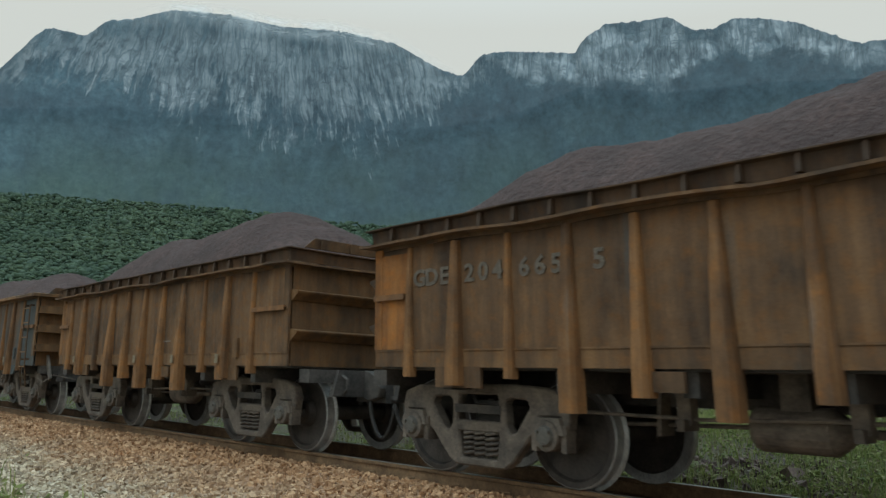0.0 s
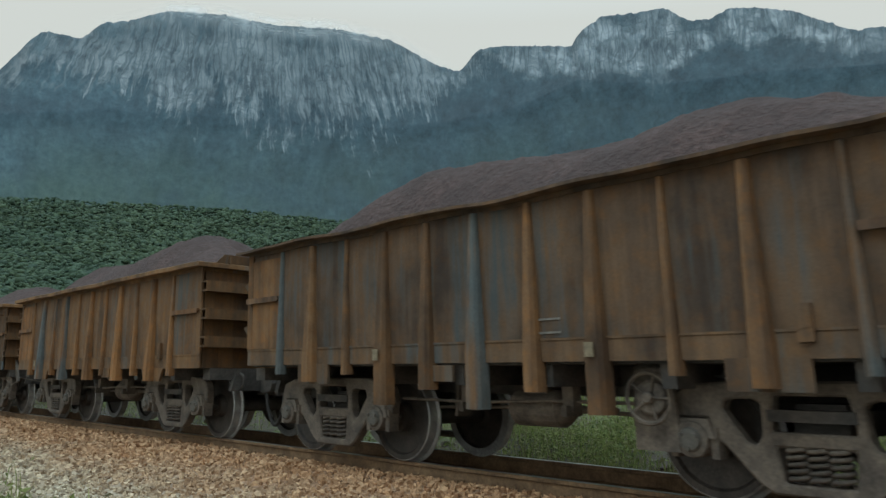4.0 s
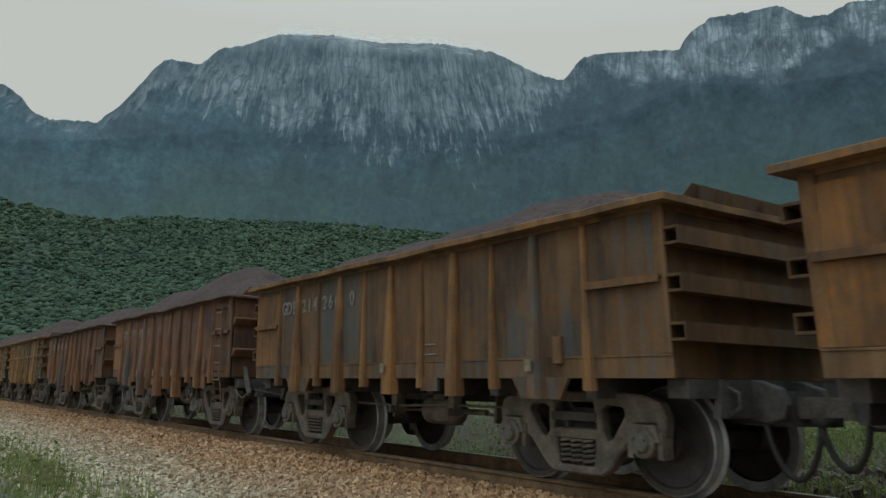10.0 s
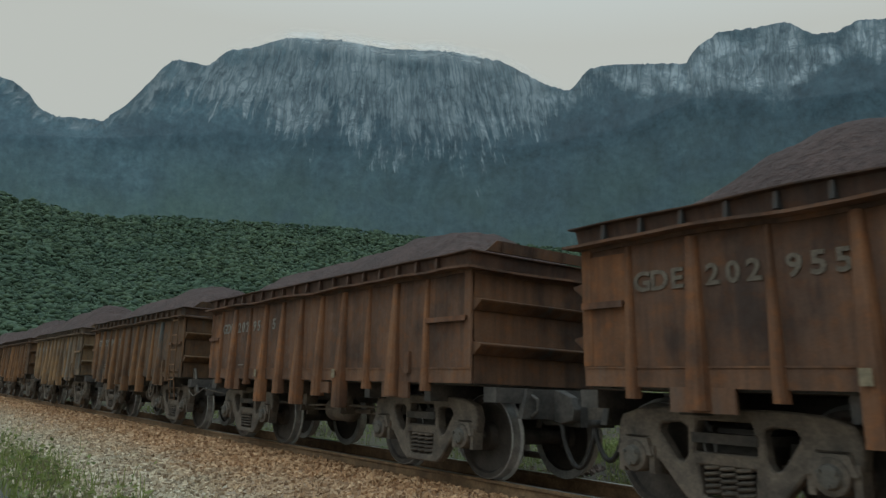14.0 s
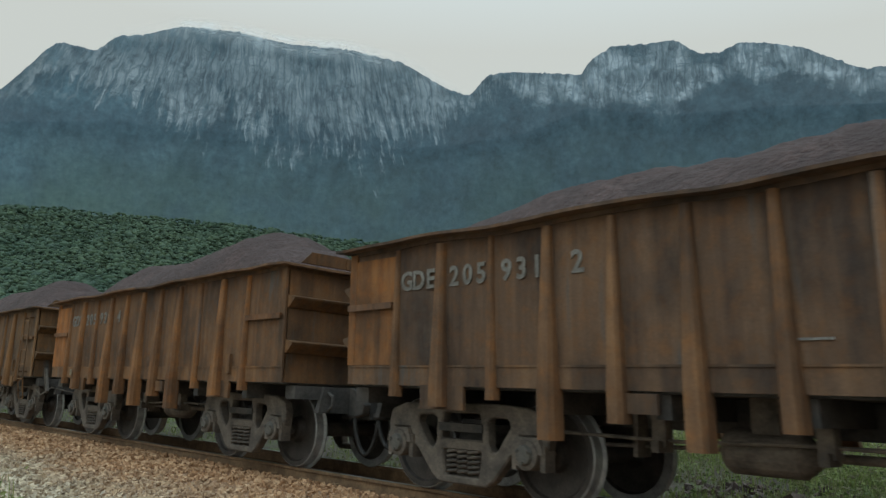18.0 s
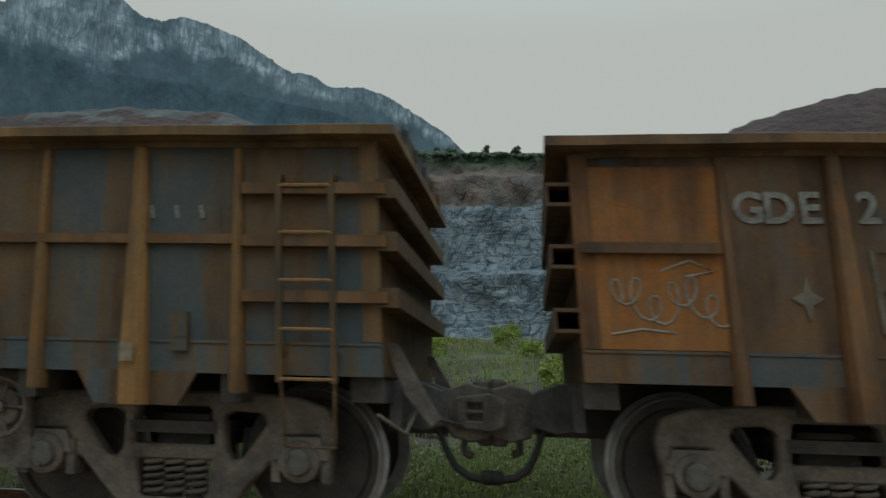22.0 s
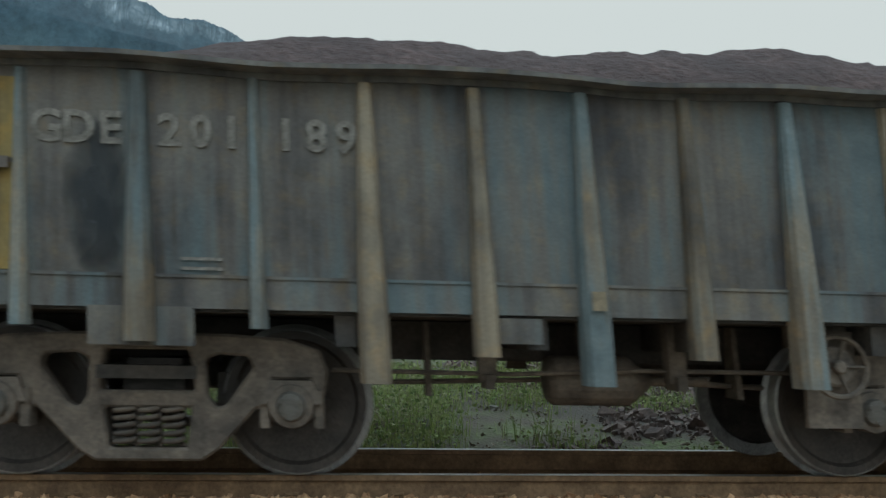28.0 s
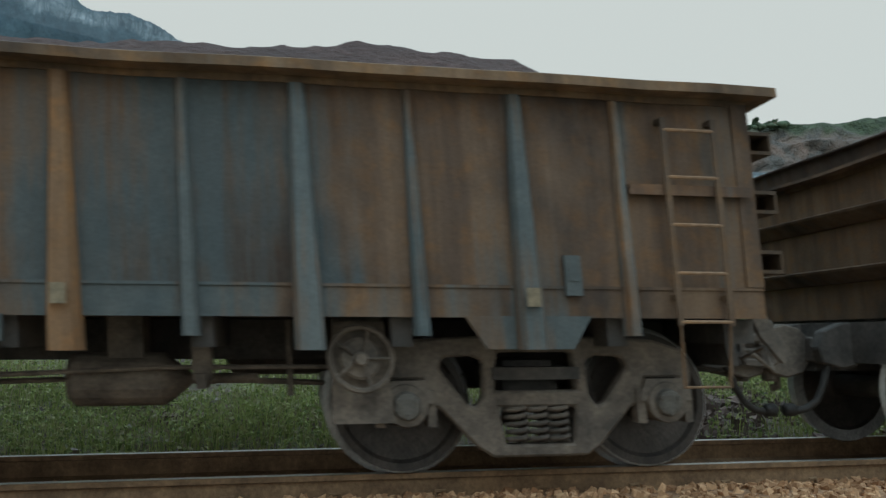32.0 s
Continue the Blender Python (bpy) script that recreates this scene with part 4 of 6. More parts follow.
def wheel(bm):
    lathe(bm, ((0.10, -0.11), (0.13, -0.10), (0.15, -0.03), (0.34, -0.045), (0.36, -0.07), (0.405, -0.07), (0.416, -0.062), (0.420, 0.03), (0.448, 0.045), (0.443, 0.062), (0.36, 0.062), (0.34, 0.03), (0.14, 0.02), (0.10, 0.05)), 40)
    for f in bm.faces:
        c = f.calc_center_median()
        f.material_index = 1 if 0.392 < math.hypot(c.x, c.z) and len(f.verts) == 4 else 0


def axle(bm):
    lathe(bm, ((0.06, -0.86), (0.06, -0.62), (0.085, -0.60), (0.085, 0.60), (0.06, 0.62), (0.06, 0.86)), 14)


def side_frame(bm):
    """Cast three-piece bogie side frame: top member, sloping legs, spring seat, two triangular windows."""
    outer = ((-1.02, 0.46), (-1.05, 0.60), (-1.00, 0.72), (-0.80, 0.78), (-0.45, 0.80), (0.45, 0.80), (0.80, 0.78), (1.00, 0.72), (1.05, 0.60), (1.02, 0.46),
             (0.96, 0.40), (0.95, 0.56), (0.72, 0.56), (0.70, 0.40), (0.62, 0.40), (0.40, 0.18), (0.30, 0.12), (-0.30, 0.12), (-0.40, 0.18), (-0.62, 0.40), (-0.70, 0.40), (-0.72, 0.56), (-0.95, 0.56), (-0.96, 0.40))
    win = ((0.34, 0.46), (0.33, 0.66), (0.40, 0.69), (0.58, 0.68), (0.61, 0.62), (0.45, 0.42), (0.39, 0.40))
    mid = ((-0.22, 0.19), (0.22, 0.19), (0.25, 0.40), (-0.25, 0.40))
    upper = ((-0.27, 0.49), (0.27, 0.49), (0.24, 0.71), (-0.24, 0.71))
    plate(bm, outer, (win, [(-x, z) for x, z in win][::-1], mid, upper), -0.055, 0.055)


def spring(bm):
    n = 5 * 12
    tube(bm, [(0.056 * math.cos(2 * math.pi * i / 12), 0.056 * math.sin(2 * math.pi * i / 12), 0.195 + 0.205 * i / n) for i in range(n + 1)], 0.0145, 6)


def bolster(bm):
    box(bm, -0.17, 0.17, -0.74, 0.74, 0.46, 0.66, (0.02, 0.03))
    box(bm, -0.26, 0.26, -0.89, 0.89, 0.555, 0.625)
    box(bm, -0.28, 0.28, -0.20, 0.20, 0.60, 0.74)


def brake_beam(bm):
    box(bm, -0.05, 0.05, -0.62, 0.62, 0.36, 0.46)
    for s in (-1, 1):
        box(bm, -0.10, 0.06, s * 0.54 - 0.06, s * 0.54 + 0.06, 0.30, 0.58, (0.03, 0))


def axle_box(bm):
    box(bm, -0.165, 0.165, -0.085, 0.085, 0.43, 0.555, (0.05, 0.01))
    box(bm, -0.17, -0.12, -0.06, 0.06, 0.30, 0.50)
    box(bm, 0.12, 0.17, -0.06, 0.06, 0.30, 0.50)
    lathe(bm, ((0.115, -0.10), (0.12, -0.09), (0.12, 0.08), (0.10, 0.09)), 16, pose(0, 0, 0.42))


def bearing_cap(bm):
    lathe(bm, ((0.045, -0.135), (0.070, -0.13), (0.082, -0.10), (0.082, -0.08)), 16, pose(0, 0, 0.42))
    for k in range(3):
        c, s = math.cos(k * 2.094 + 0.5), math.sin(k * 2.094 + 0.5)
        lathe(bm, ((0.014, -0.148), (0.016, -0.128)), 6, pose(0.058 * c, 0, 0.42 + 0.058 * s))


def rib(w_top, w_bot, drop, depth_top, depth_bot, z_top=TOP - 0.05):
    """A pressed side stake that widens towards its foot."""
    def build(bm):
        z0, y = FLOOR - drop, -SIDE + 0.004
        rows = ((z0, w_bot, depth_bot), (FLOOR + 0.02, w_bot * 0.94 + w_top * 0.06, depth_bot * 0.95 + depth_top * 0.05), (z_top, w_top, depth_top))
        rings = []
        for z, w, d in rows:
            e = min(0.03, w * 0.25)
            rings.append([bm.verts.new(c) for c in ((-w / 2, y, z), (-w / 2 + 0.006, y - d * 0.66, z), (-w / 2 + e, y - d, z), (w / 2 - e, y - d, z), (w / 2 - 0.006, y - d * 0.66, z), (w / 2, y, z), (w / 2, y + 0.02, z), (-w / 2, y + 0.02, z))])
        for a, b in zip(rings, rings[1:]):
            for k in range(8):
                bm.faces.new((a[k], a[(k + 1) % 8], b[(k + 1) % 8], b[k]))
        bm.faces.new(rings[0])
        bm.faces.new(rings[-1][::-1])
    return build


def gusset(w, h, cut):
    def build(bm):
        plate(bm, ((-w / 2 + cut, FLOOR - h), (w / 2 - cut, FLOOR - h), (w / 2, FLOOR + 0.004), (-w / 2, FLOOR + 0.004)), (), -SIDE - 0.012, -SIDE + 0.02)
    return build


def side_panel(bm):
    """Plate wall with slight dents between the stakes."""
    nx, nz = 66, 12
    rows = []
    for face, y in ((0, -SIDE), (1, -SIDE + 0.03)):
        g = []
        for j in range(nz + 1):
            z = FLOOR + (TOP - FLOOR) * j / nz
            row = []
            for i in range(nx + 1):
                x = -HALF + 2 * HALF * i / nx
                u = ((x - RIBS[0]) / 0.63) % 1.0
                bulge = -0.012 * math.sin(math.pi * u) * math.sin(math.pi * j / nz)
                row.append(bm.verts.new((x, y + bulge + 0.006 * noise.noise((x * 1.7, z * 1.7, 3)), z)))
            g.append(row)
        rows.append(g)
        for j in range(nz):
            for i in range(nx):
                q = (g[j][i], g[j][i + 1], g[j + 1][i + 1], g[j + 1][i])
                bm.faces.new(q if face == 0 else q[::-1])
    f, b = rows
    for i in range(nx):
        bm.faces.new((f[0][i + 1], f[0][i], b[0][i], b[0][i + 1]))
        bm.faces.new((f[nz][i], f[nz][i + 1], b[nz][i + 1], b[nz][i]))


def end_panel(bm):
    box(bm, HALF - 0.03, HALF, -SIDE + 0.031, SIDE - 0.031, FLOOR, TOP)


def floor_plate(bm):
    box(bm, -HALF + 0.02, HALF - 0.02, -SIDE + 0.05, SIDE - 0.05, FLOOR + 0.006, FLOOR + 0.03)


def cross_bearer(bm):
    box(bm, -0.06, 0.06, -SIDE + 0.06, SIDE - 0.06, FLOOR - 0.16, FLOOR + 0.003)


def center_sill(bm):
    box(bm, -4.02, 4.02, -0.22, 0.22, 0.66, FLOOR - 0.002)
    for s in (-1, 1):
        box(bm, s * 4.02 - 0.28, s * 4.02 + 0.28, -0.20, 0.20, 0.56, 0.82, (0.03, 0.02))
        box(bm, s * 3.92 - 0.10, s * 3.92 + 0.10, -1.02, 1.02, 0.76, FLOOR - 0.004)


def band(bm):
    box(bm, -HALF - 0.005, HALF + 0.005, -SIDE - 0.010, -SIDE + 0.004, FLOOR - 0.004, FLOOR + 0.150)
    box(bm, -HALF - 0.005, HALF + 0.005, -SIDE - 0.018, -SIDE + 0.004, FLOOR + 0.150, FLOOR + 0.166)


def rim_path(off, n=3):
    """Round the top edge, with slightly worn corners."""
    a, b = HALF + off, SIDE + off
    pts = []
    for sx, sy in ((-1, -1), (1, -1), (1, 1), (-1, 1)):
        nx = 40 if (sx, sy) in ((-1, -1), (1, 1)) else 8
        tx, ty = {(-1, -1): (1, -1), (1, -1): (1, 1), (1, 1): (-1, 1), (-1, 1): (-1, -1)}[(sx, sy)]
        for i in range(nx):
            k = i / nx
            pts.append((a * (sx + (tx - sx) * k), b * (sy + (ty - sy) * k)))
    return pts


def rim(height, width, wobble, base=0.035):
    def build(bm):
        inner, outer = [], []
        loops = []
        for off, dz in ((0.0, -0.03), (0.012, -0.03), (0.014, 0.0), (width, 0.0), (width, height * 0.85), (width - 0.02, height), (0.01, height), (0.0, height * 0.9)):
            ring = []
            for x, y in rim_path(off):
                w = wobble * (noise.noise((x * 0.9, y * 0.9, 4)) + 0.5 * noise.noise((x * 2.3, y, 9)))
                ring.append(bm.verts.new((x, y, TOP - base + dz * (height + base) / height + w)))
            loops.append(ring)
        n = len(loops[0])
        for a, b in zip(loops, loops[1:] + loops[:1]):
            for k in range(n):
                bm.faces.new((a[k], a[(k + 1) % n], b[(k + 1) % n], b[k]))
    return build


def extension(bm):
    """Boards raised above the rim, with a bent thin edge."""
    loops = []
    for off, dz in ((0.03, 0.03), (0.045, 0.165), (0.095, 0.175), (0.095, 0.187), (0.03, 0.18), (0.005, 0.03)):
        ring = []
        for x, y in rim_path(off):
            w = 0.028 * noise.noise((x * 0.8, y * 0.8, 14)) if dz > 0.1 else 0
            ring.append(bm.verts.new((x, y, TOP + dz + w)))
        loops.append(ring)
    n = len(loops[0])
    for a, b in zip(loops, loops[1:] + loops[:1]):
        for k in range(n):
            bm.faces.new((a[k], a[(k + 1) % n], b[(k + 1) % n], b[k]))


def ext_cleat(bm):
    box(bm, -0.02, 0.02, -SIDE - 0.09, -SIDE - 0.02, TOP + 0.035, TOP + 0.168, (0, 0.012))


def end_channel(bm):
    """Open box channel across an end wall."""
    y = SIDE + 0.02
    for a, b in ((-0.065, -0.045), (0.045, 0.065)):
        box(bm, 0, 0.15, -y, y, a, b)
    box(bm, 0.135, 0.15, -y, y, -0.045, 0.045)
    # added plugs stop daylight showing through, so the mouths look dark
    box(bm, 0.004, 0.135, -y + 0.45, -y + 0.47, -0.045, 0.045)
    box(bm, 0.004, 0.135, y - 0.47, y - 0.45, -0.045, 0.045)


def end_wedge(bm):
    """Bulb-angle stiffener of pointed section across an end wall."""
    y = SIDE - 0.01
    sec = ((0.0, -0.09), (0.03, -0.085), (0.14, 0.0), (0.15, 0.02), (0.13, 0.03), (0.0, 0.05))
    ends = [[bm.verts.new((x, s, z)) for x, z in sec] for s in (-y, y)]
    for i in range(6):
        j = (i + 1) % 6
        bm.faces.new((ends[0][i], ends[0][j], ends[1][j], ends[1][i]))
    bm.faces.new(ends[0])
    bm.faces.new(ends[1][::-1])


def end_flat(bm):
    """Wrap-round flat channel of the grid-sided wagon."""
    y = SIDE + 0.055
    box(bm, 0, 0.12, -y, y, -0.05, 0.05)


def shelf(x0, x1):
    """Short horizontal angle on an end bay of the side."""
    def build(bm):
        box(bm, x0, x1, -SIDE - 0.060, -SIDE + 0.004, -0.010, 0.012)
        box(bm, x0, x1, -SIDE - 0.060, -SIDE - 0.048, -0.045, -0.010)
    return build


def shelf_wrap(x0, x1):
    def build(bm):
        box(bm, x0, x1, -SIDE - 0.07, -SIDE + 0.004, -0.03, 0.03)
    return build


def waist_rail(bm):
    box(bm, RIBS[0] + 0.02, RIBS[10] - 0.02, -SIDE - 0.05, -SIDE + 0.004, -0.025, 0.025)


def bay_panel(reach):
    """Plain plate closing an end bay, a little proud of the wall."""
    return lambda bm: box(bm, -reach + 0.05, RIBS[0] - 0.02, -SIDE - 0.016, -SIDE + 0.004, FLOOR + 0.17, TOP - 0.10)


def reflector(bm):
    box(bm, -0.04, 0.04, -0.006, 0.0, -0.05, 0.05)


def stencil_bar(bm):
    box(bm, -0.11, 0.11, -0.004, 0.0, -0.008, 0.008)


def lower_board(bm):
    box(bm, -0.16, 0.16, -SIDE - 0.03, -SIDE + 0.002, FLOOR - 0.13, FLOOR + 0.004)


def corner_post(bm):
    box(bm, HALF - 0.10, HALF + 0.008, -SIDE - 0.02, -SIDE + 0.006, FLOOR + 0.17, TOP - 0.03)


def end_board(bm):
    """Bent board with stiffeners standing on the leading end."""
    y = SIDE - 0.02
    low, high = TOP + 0.03, TOP + 0.155
    vs = [bm.verts.new(c) for c in ((HALF + 0.08, -y + 0.08, low), (HALF + 0.08, y, low), (HALF + 0.10, y - 0.12, high - 0.01), (HALF + 0.10, -y + 0.20, high))]
    us = [bm.verts.new(v.co + Vector((0.025, 0, 0.004))) for v in vs]
    for f in ((0, 3, 2, 1), (4, 5, 6, 7), (0, 1, 5, 4), (1, 2, 6, 5), (2, 3, 7, 6), (3, 0, 4, 7)):
        bm.faces.new([(vs + us)[i] for i in f])
    for k in (-0.85, -0.45, -0.05, 0.35, 0.75):
        tube(bm, [(HALF + 0.12, k, low), (HALF + 0.135, k, high - 0.015)], 0.022, 4)


def ladder_stile(bm):
    box(bm, -0.022, 0.022, -SIDE - 0.085, -SIDE - 0.070, 0.86, TOP - 0.12)
    box(bm, -0.022, 0.022, -SIDE - 0.068, -SIDE - 0.004, 2.0, 2.03)
    box(bm, -0.022, 0.022, -SIDE - 0.068, -SIDE - 0.012, 1.0, 1.03)


def rung(bm):
    tube(bm, [(-0.19, -SIDE - 0.078, 0), (0.19, -SIDE - 0.078, 0)], 0.010, 6)


def stirrup(bm):
    tube(bm, [(-0.19, -SIDE - 0.075, 0.95), (-0.17, -SIDE - 0.02, 0.52), (0.17, -SIDE - 0.02, 0.52), (0.19, -SIDE - 0.075, 0.95)], 0.012, 6)


def ticket(bm):
    box(bm, -0.05, 0.05, -SIDE - 0.045, -SIDE + 0.002, 1.02, 1.24, (0.0, 0))
    box(bm, -0.028, 0.028, -SIDE - 0.05, -SIDE - 0.044, 1.10, 1.21)


def brake_cylinder(bm):
    lathe(bm, ((0.05, -0.36), (0.12, -0.34), (0.15, -0.30), (0.15, 0.20), (0.11, 0.26), (0.05, 0.34), (0.03, 0.36), (0.03, 0.75)), 18, pose(0, -0.55, 0.56, 0, 0, -90))
    box(bm, -0.10, 0.10, -0.66, -0.44, 0.68, 0.92)


def brake_rod(bm):
    tube(bm, [(-1.75, -0.45, 0.52), (-0.35, -0.52, 0.56)], 0.016, 6)


def pull_rod(bm):
    tube(bm, [(0.38, -0.55, 0.56), (0.6, -0.54, 0.55), (1.75, -0.42, 0.50)], 0.018, 6)


def air_pipe(bm):
    tube(bm, [(-1.7, -0.75, 0.61), (-0.6, -0.76, 0.60), (0.2, -0.74, 0.63), (1.7, -0.75, 0.63)], 0.014, 6)


def brake_lever(bm):
    box(bm, -0.02, 0.02, -0.60, -0.42, 0.46, 0.90, (0.004, 0.05))


def air_tank(bm):
    lathe(bm, ((0.06, -0.45), (0.16, -0.40), (0.17, -0.36), (0.17, 0.36), (0.16, 0.40), (0.06, 0.45)), 16, pose(0.9, 0.55, 0.70, 0, 0, 90))
    box(bm, 0.55, 1.25, 0.42, 0.68, 0.84, 0.93)


def hanger(bm):
    box(bm, -0.055, 0.055, -0.80, -0.70, 0.56, FLOOR)
    box(bm, -0.03, 0.03, -0.86, -0.66, 0.52, 0.60)


def hand_wheel(bm):
    ring = [(0.17 * math.cos(2 * math.pi * k / 24), 0, 0.17 * math.sin(2 * math.pi * k / 24)) for k in range(24)]
    tube(bm, ring, 0.016, 6, True)
    for k in range(5):
        a = 2 * math.pi * k / 5
        tube(bm, [(0, 0.02, 0), (0.17 * math.cos(a), 0, 0.17 * math.sin(a))], 0.010, 5)
    lathe(bm, ((0.10, 0.02), (0.115, 0.03), (0.115, 0.10), (0.06, 0.12)), 16)
    lathe(bm, ((0.03, -0.03), (0.04, -0.02), (0.04, 0.02)), 10)


def hand_brake_stand(bm):
    box(bm, -0.17, 0.17, -0.02, 0.02, -0.33, 0.22, (0.03, 0))
    box(bm, -0.14, 0.14, 0.02, 0.24, 0.12, 0.26)


def coupler(bm):
    """Knuckle coupler: shank, bell-mouthed head, guard arm and hinged knuckle."""
    box(bm, 4.02, 4.36, -0.075, 0.075, 0.63, 0.80)
    box(bm, 4.20, 4.32, -0.26, 0.22, 0.62, 0.80, (0.02, 0.04))
    plate(bm, ((4.28, 0.62), (4.34, 0.54), (4.48, 0.51), (4.60, 0.54), (4.63, 0.62), (4.63, 0.80), (4.60, 0.86), (4.46, 0.89), (4.34, 0.86), (4.28, 0.80)), (), -0.20, 0.12)
    plate(bm, ((4.38, 0.60), (4.62, 0.58), (4.72, 0.62), (4.74, 0.78), (4.62, 0.83), (4.38, 0.80)), (((4.45, 0.65), (4.56, 0.65), (4.56, 0.69), (4.45, 0.69)), ((4.45, 0.72), (4.56, 0.72), (4.56, 0.76), (4.45, 0.76))), -0.255, -0.19)
    lathe(bm, ((0.045, -0.22), (0.06, -0.20), (0.06, 0.20), (0.045, 0.22)), 10, pose(4.56, 0.02, 0.70, 90, 0, 0))
    tube(bm, [(4.42, -0.1, 0.52), (4.42, -0.1, 0.44), (4.47, -0.12, 0.42)], 0.03, 6)


def draw_bar(bm):
    box(bm, -5.14, -4.06, -0.085, 0.085, 0.62, 0.78)


def yoke(bm):
    for s in (-1, 1):
        plate(bm, ((4.03, 0.60), (4.16, 0.58), (4.32, 0.62), (4.35, 0.72), (4.30, 0.84), (4.12, 0.90), (4.03, 0.90)), (), s * 0.28 - 0.05, s * 0.28 + 0.05)
    box(bm, 4.0, 4.07, -0.75, 0.75, 0.62, 0.90, (0.0, 0.08))
    tube(bm, [(4.06, -0.62, 0.84), (4.16, -0.62, 0.80), (4.16, -0.62, 0.70), (4.06, -0.62, 0.64)], 0.018, 6)


def hose(bm):
    tube(bm, [(4.16, -0.26, 0.66), (4.22, -0.27, 0.64), (4.27, -0.28, 0.57), (4.31, -0.28, 0.46), (4.37, -0.28, 0.36), (4.46, -0.27, 0.305), (4.55, -0.26, 0.29), (4.61, -0.26, 0.29)], 0.026, 8)
    lathe(bm, ((0.03, -0.05), (0.045, -0.04), (0.045, 0.04), (0.03, 0.05)), 8, pose(4.59, -0.26, 0.30, 0, 0, 90))


def bar_hose(bm):
    for x0, x1, dip in ((-4.24, -4.60, 0.30), (-4.60, -5.06, 0.40)):
        tube(bm, [(x0 + (x1 - x0) * k / 16, -0.30, 0.60 - dip * math.sin(math.pi * k / 16) ** 0.6) for k in range(17)], 0.024, 8)
    box(bm, -4.66, -4.54, -0.33, -0.10, 0.575, 0.64)


def end_brace(bm):
    """Sloping plate between the end wall's foot and the head stock."""
    plate(bm, ((HALF - 0.02, 1.10), (HALF + 0.05, 1.10), (HALF + 0.30, 0.68), (HALF + 0.24, 0.64), (HALF + 0.10, 0.80)), (), -0.02, 0.02)


def uncouple_rod(bm):
    tube(bm, [(3.98, -1.05, 0.70), (4.14, -1.0, 0.60), (4.20, -0.85, 0.74), (4.28, -0.45, 0.66), (4.50, -0.15, 0.60)], 0.012, 6)


def heap(seed, low=0.0):
    """A long load of ore with two or three soft loading mounds, running out towards the ends."""
    def build(bm):
        nx, ny = 110, 34
        rs = random.Random(seed)
        mounds = [(c + rs.uniform(-0.35, 0.35), rs.uniform(lo, hi) - low, rs.uniform(0.8, 1.3)) for c, lo, hi in ((-2.0, 0.14, 0.28), (0.1, 0.0, 0.12), (1.9, 0.16, 0.30))]
        g = []
        for j in range(ny + 1):
            row = []
            for i in range(nx + 1):
                x, y = (HALF - 0.03) * (2 * i / nx - 1), (SIDE - 0.03) * (2 * j / ny - 1)
                run = max(0.0, 1 - abs(x / 3.76) ** (6.0 if x > 0 else 3.4))
                top = (0.60 - low) * run + sum(h * math.exp(-((x - c) / w) ** 2) for c, h, w in mounds) * run
                across = max(0.0, 1 - abs(y / (SIDE - 0.03)) ** 2.2)
                n1 = 0.07 * noise.noise((x * 1.1 + seed, y * 1.1, seed)) + 0.05 * noise.noise((x * 3.1, y * 3.1 + seed, 3)) + 0.03 * noise.noise((x * 8, y * 8, seed)) + 0.02 * noise.noise((x * 17, y * 17, seed))
                z = TOP - 0.05 - 0.16 * max(0, abs(x) - 3.3) + top * across + n1 * across
                row.append(bm.verts.new((x, y, z)))
            g.append(row)
        for j in range(ny):
            for i in range(nx):
                bm.faces.new((g[j][i], g[j][i + 1], g[j + 1][i + 1], g[j + 1][i]))
        base = [bm.verts.new((x, y, TOP - 0.5)) for x, y in ((-HALF + 0.03, -SIDE + 0.03), (HALF - 0.03, -SIDE + 0.03), (HALF - 0.03, SIDE - 0.03), (-HALF + 0.03, SIDE - 0.03))]
        bm.faces.new(base[::-1])
    return build


def glyphs():
    """Stencil letters and figures as flat raised shapes, from the built-in font."""
    out = {}
    for ch in "GDE0123456789":
        cu = bpy.data.curves.new("glyph", "FONT")
        cu.body, cu.size, cu.extrude, cu.offset, cu.resolution_u, cu.align_x = ch, 0.29, 0.004, 0.008, 3, "CENTER"
        ob = bpy.data.objects.new("glyph", cu)
        scene.collection.objects.link(ob)
        me = bpy.data.meshes.new_from_object(ob.evaluated_get(bpy.context.evaluated_depsgraph_get()))
        out[ch] = ([tuple(v.co) for v in me.vertices], [tuple(p.vertices) for p in me.polygons])
        bpy.data.objects.remove(ob)
        bpy.data.curves.remove(cu)
        bpy.data.meshes.remove(me)
    return out


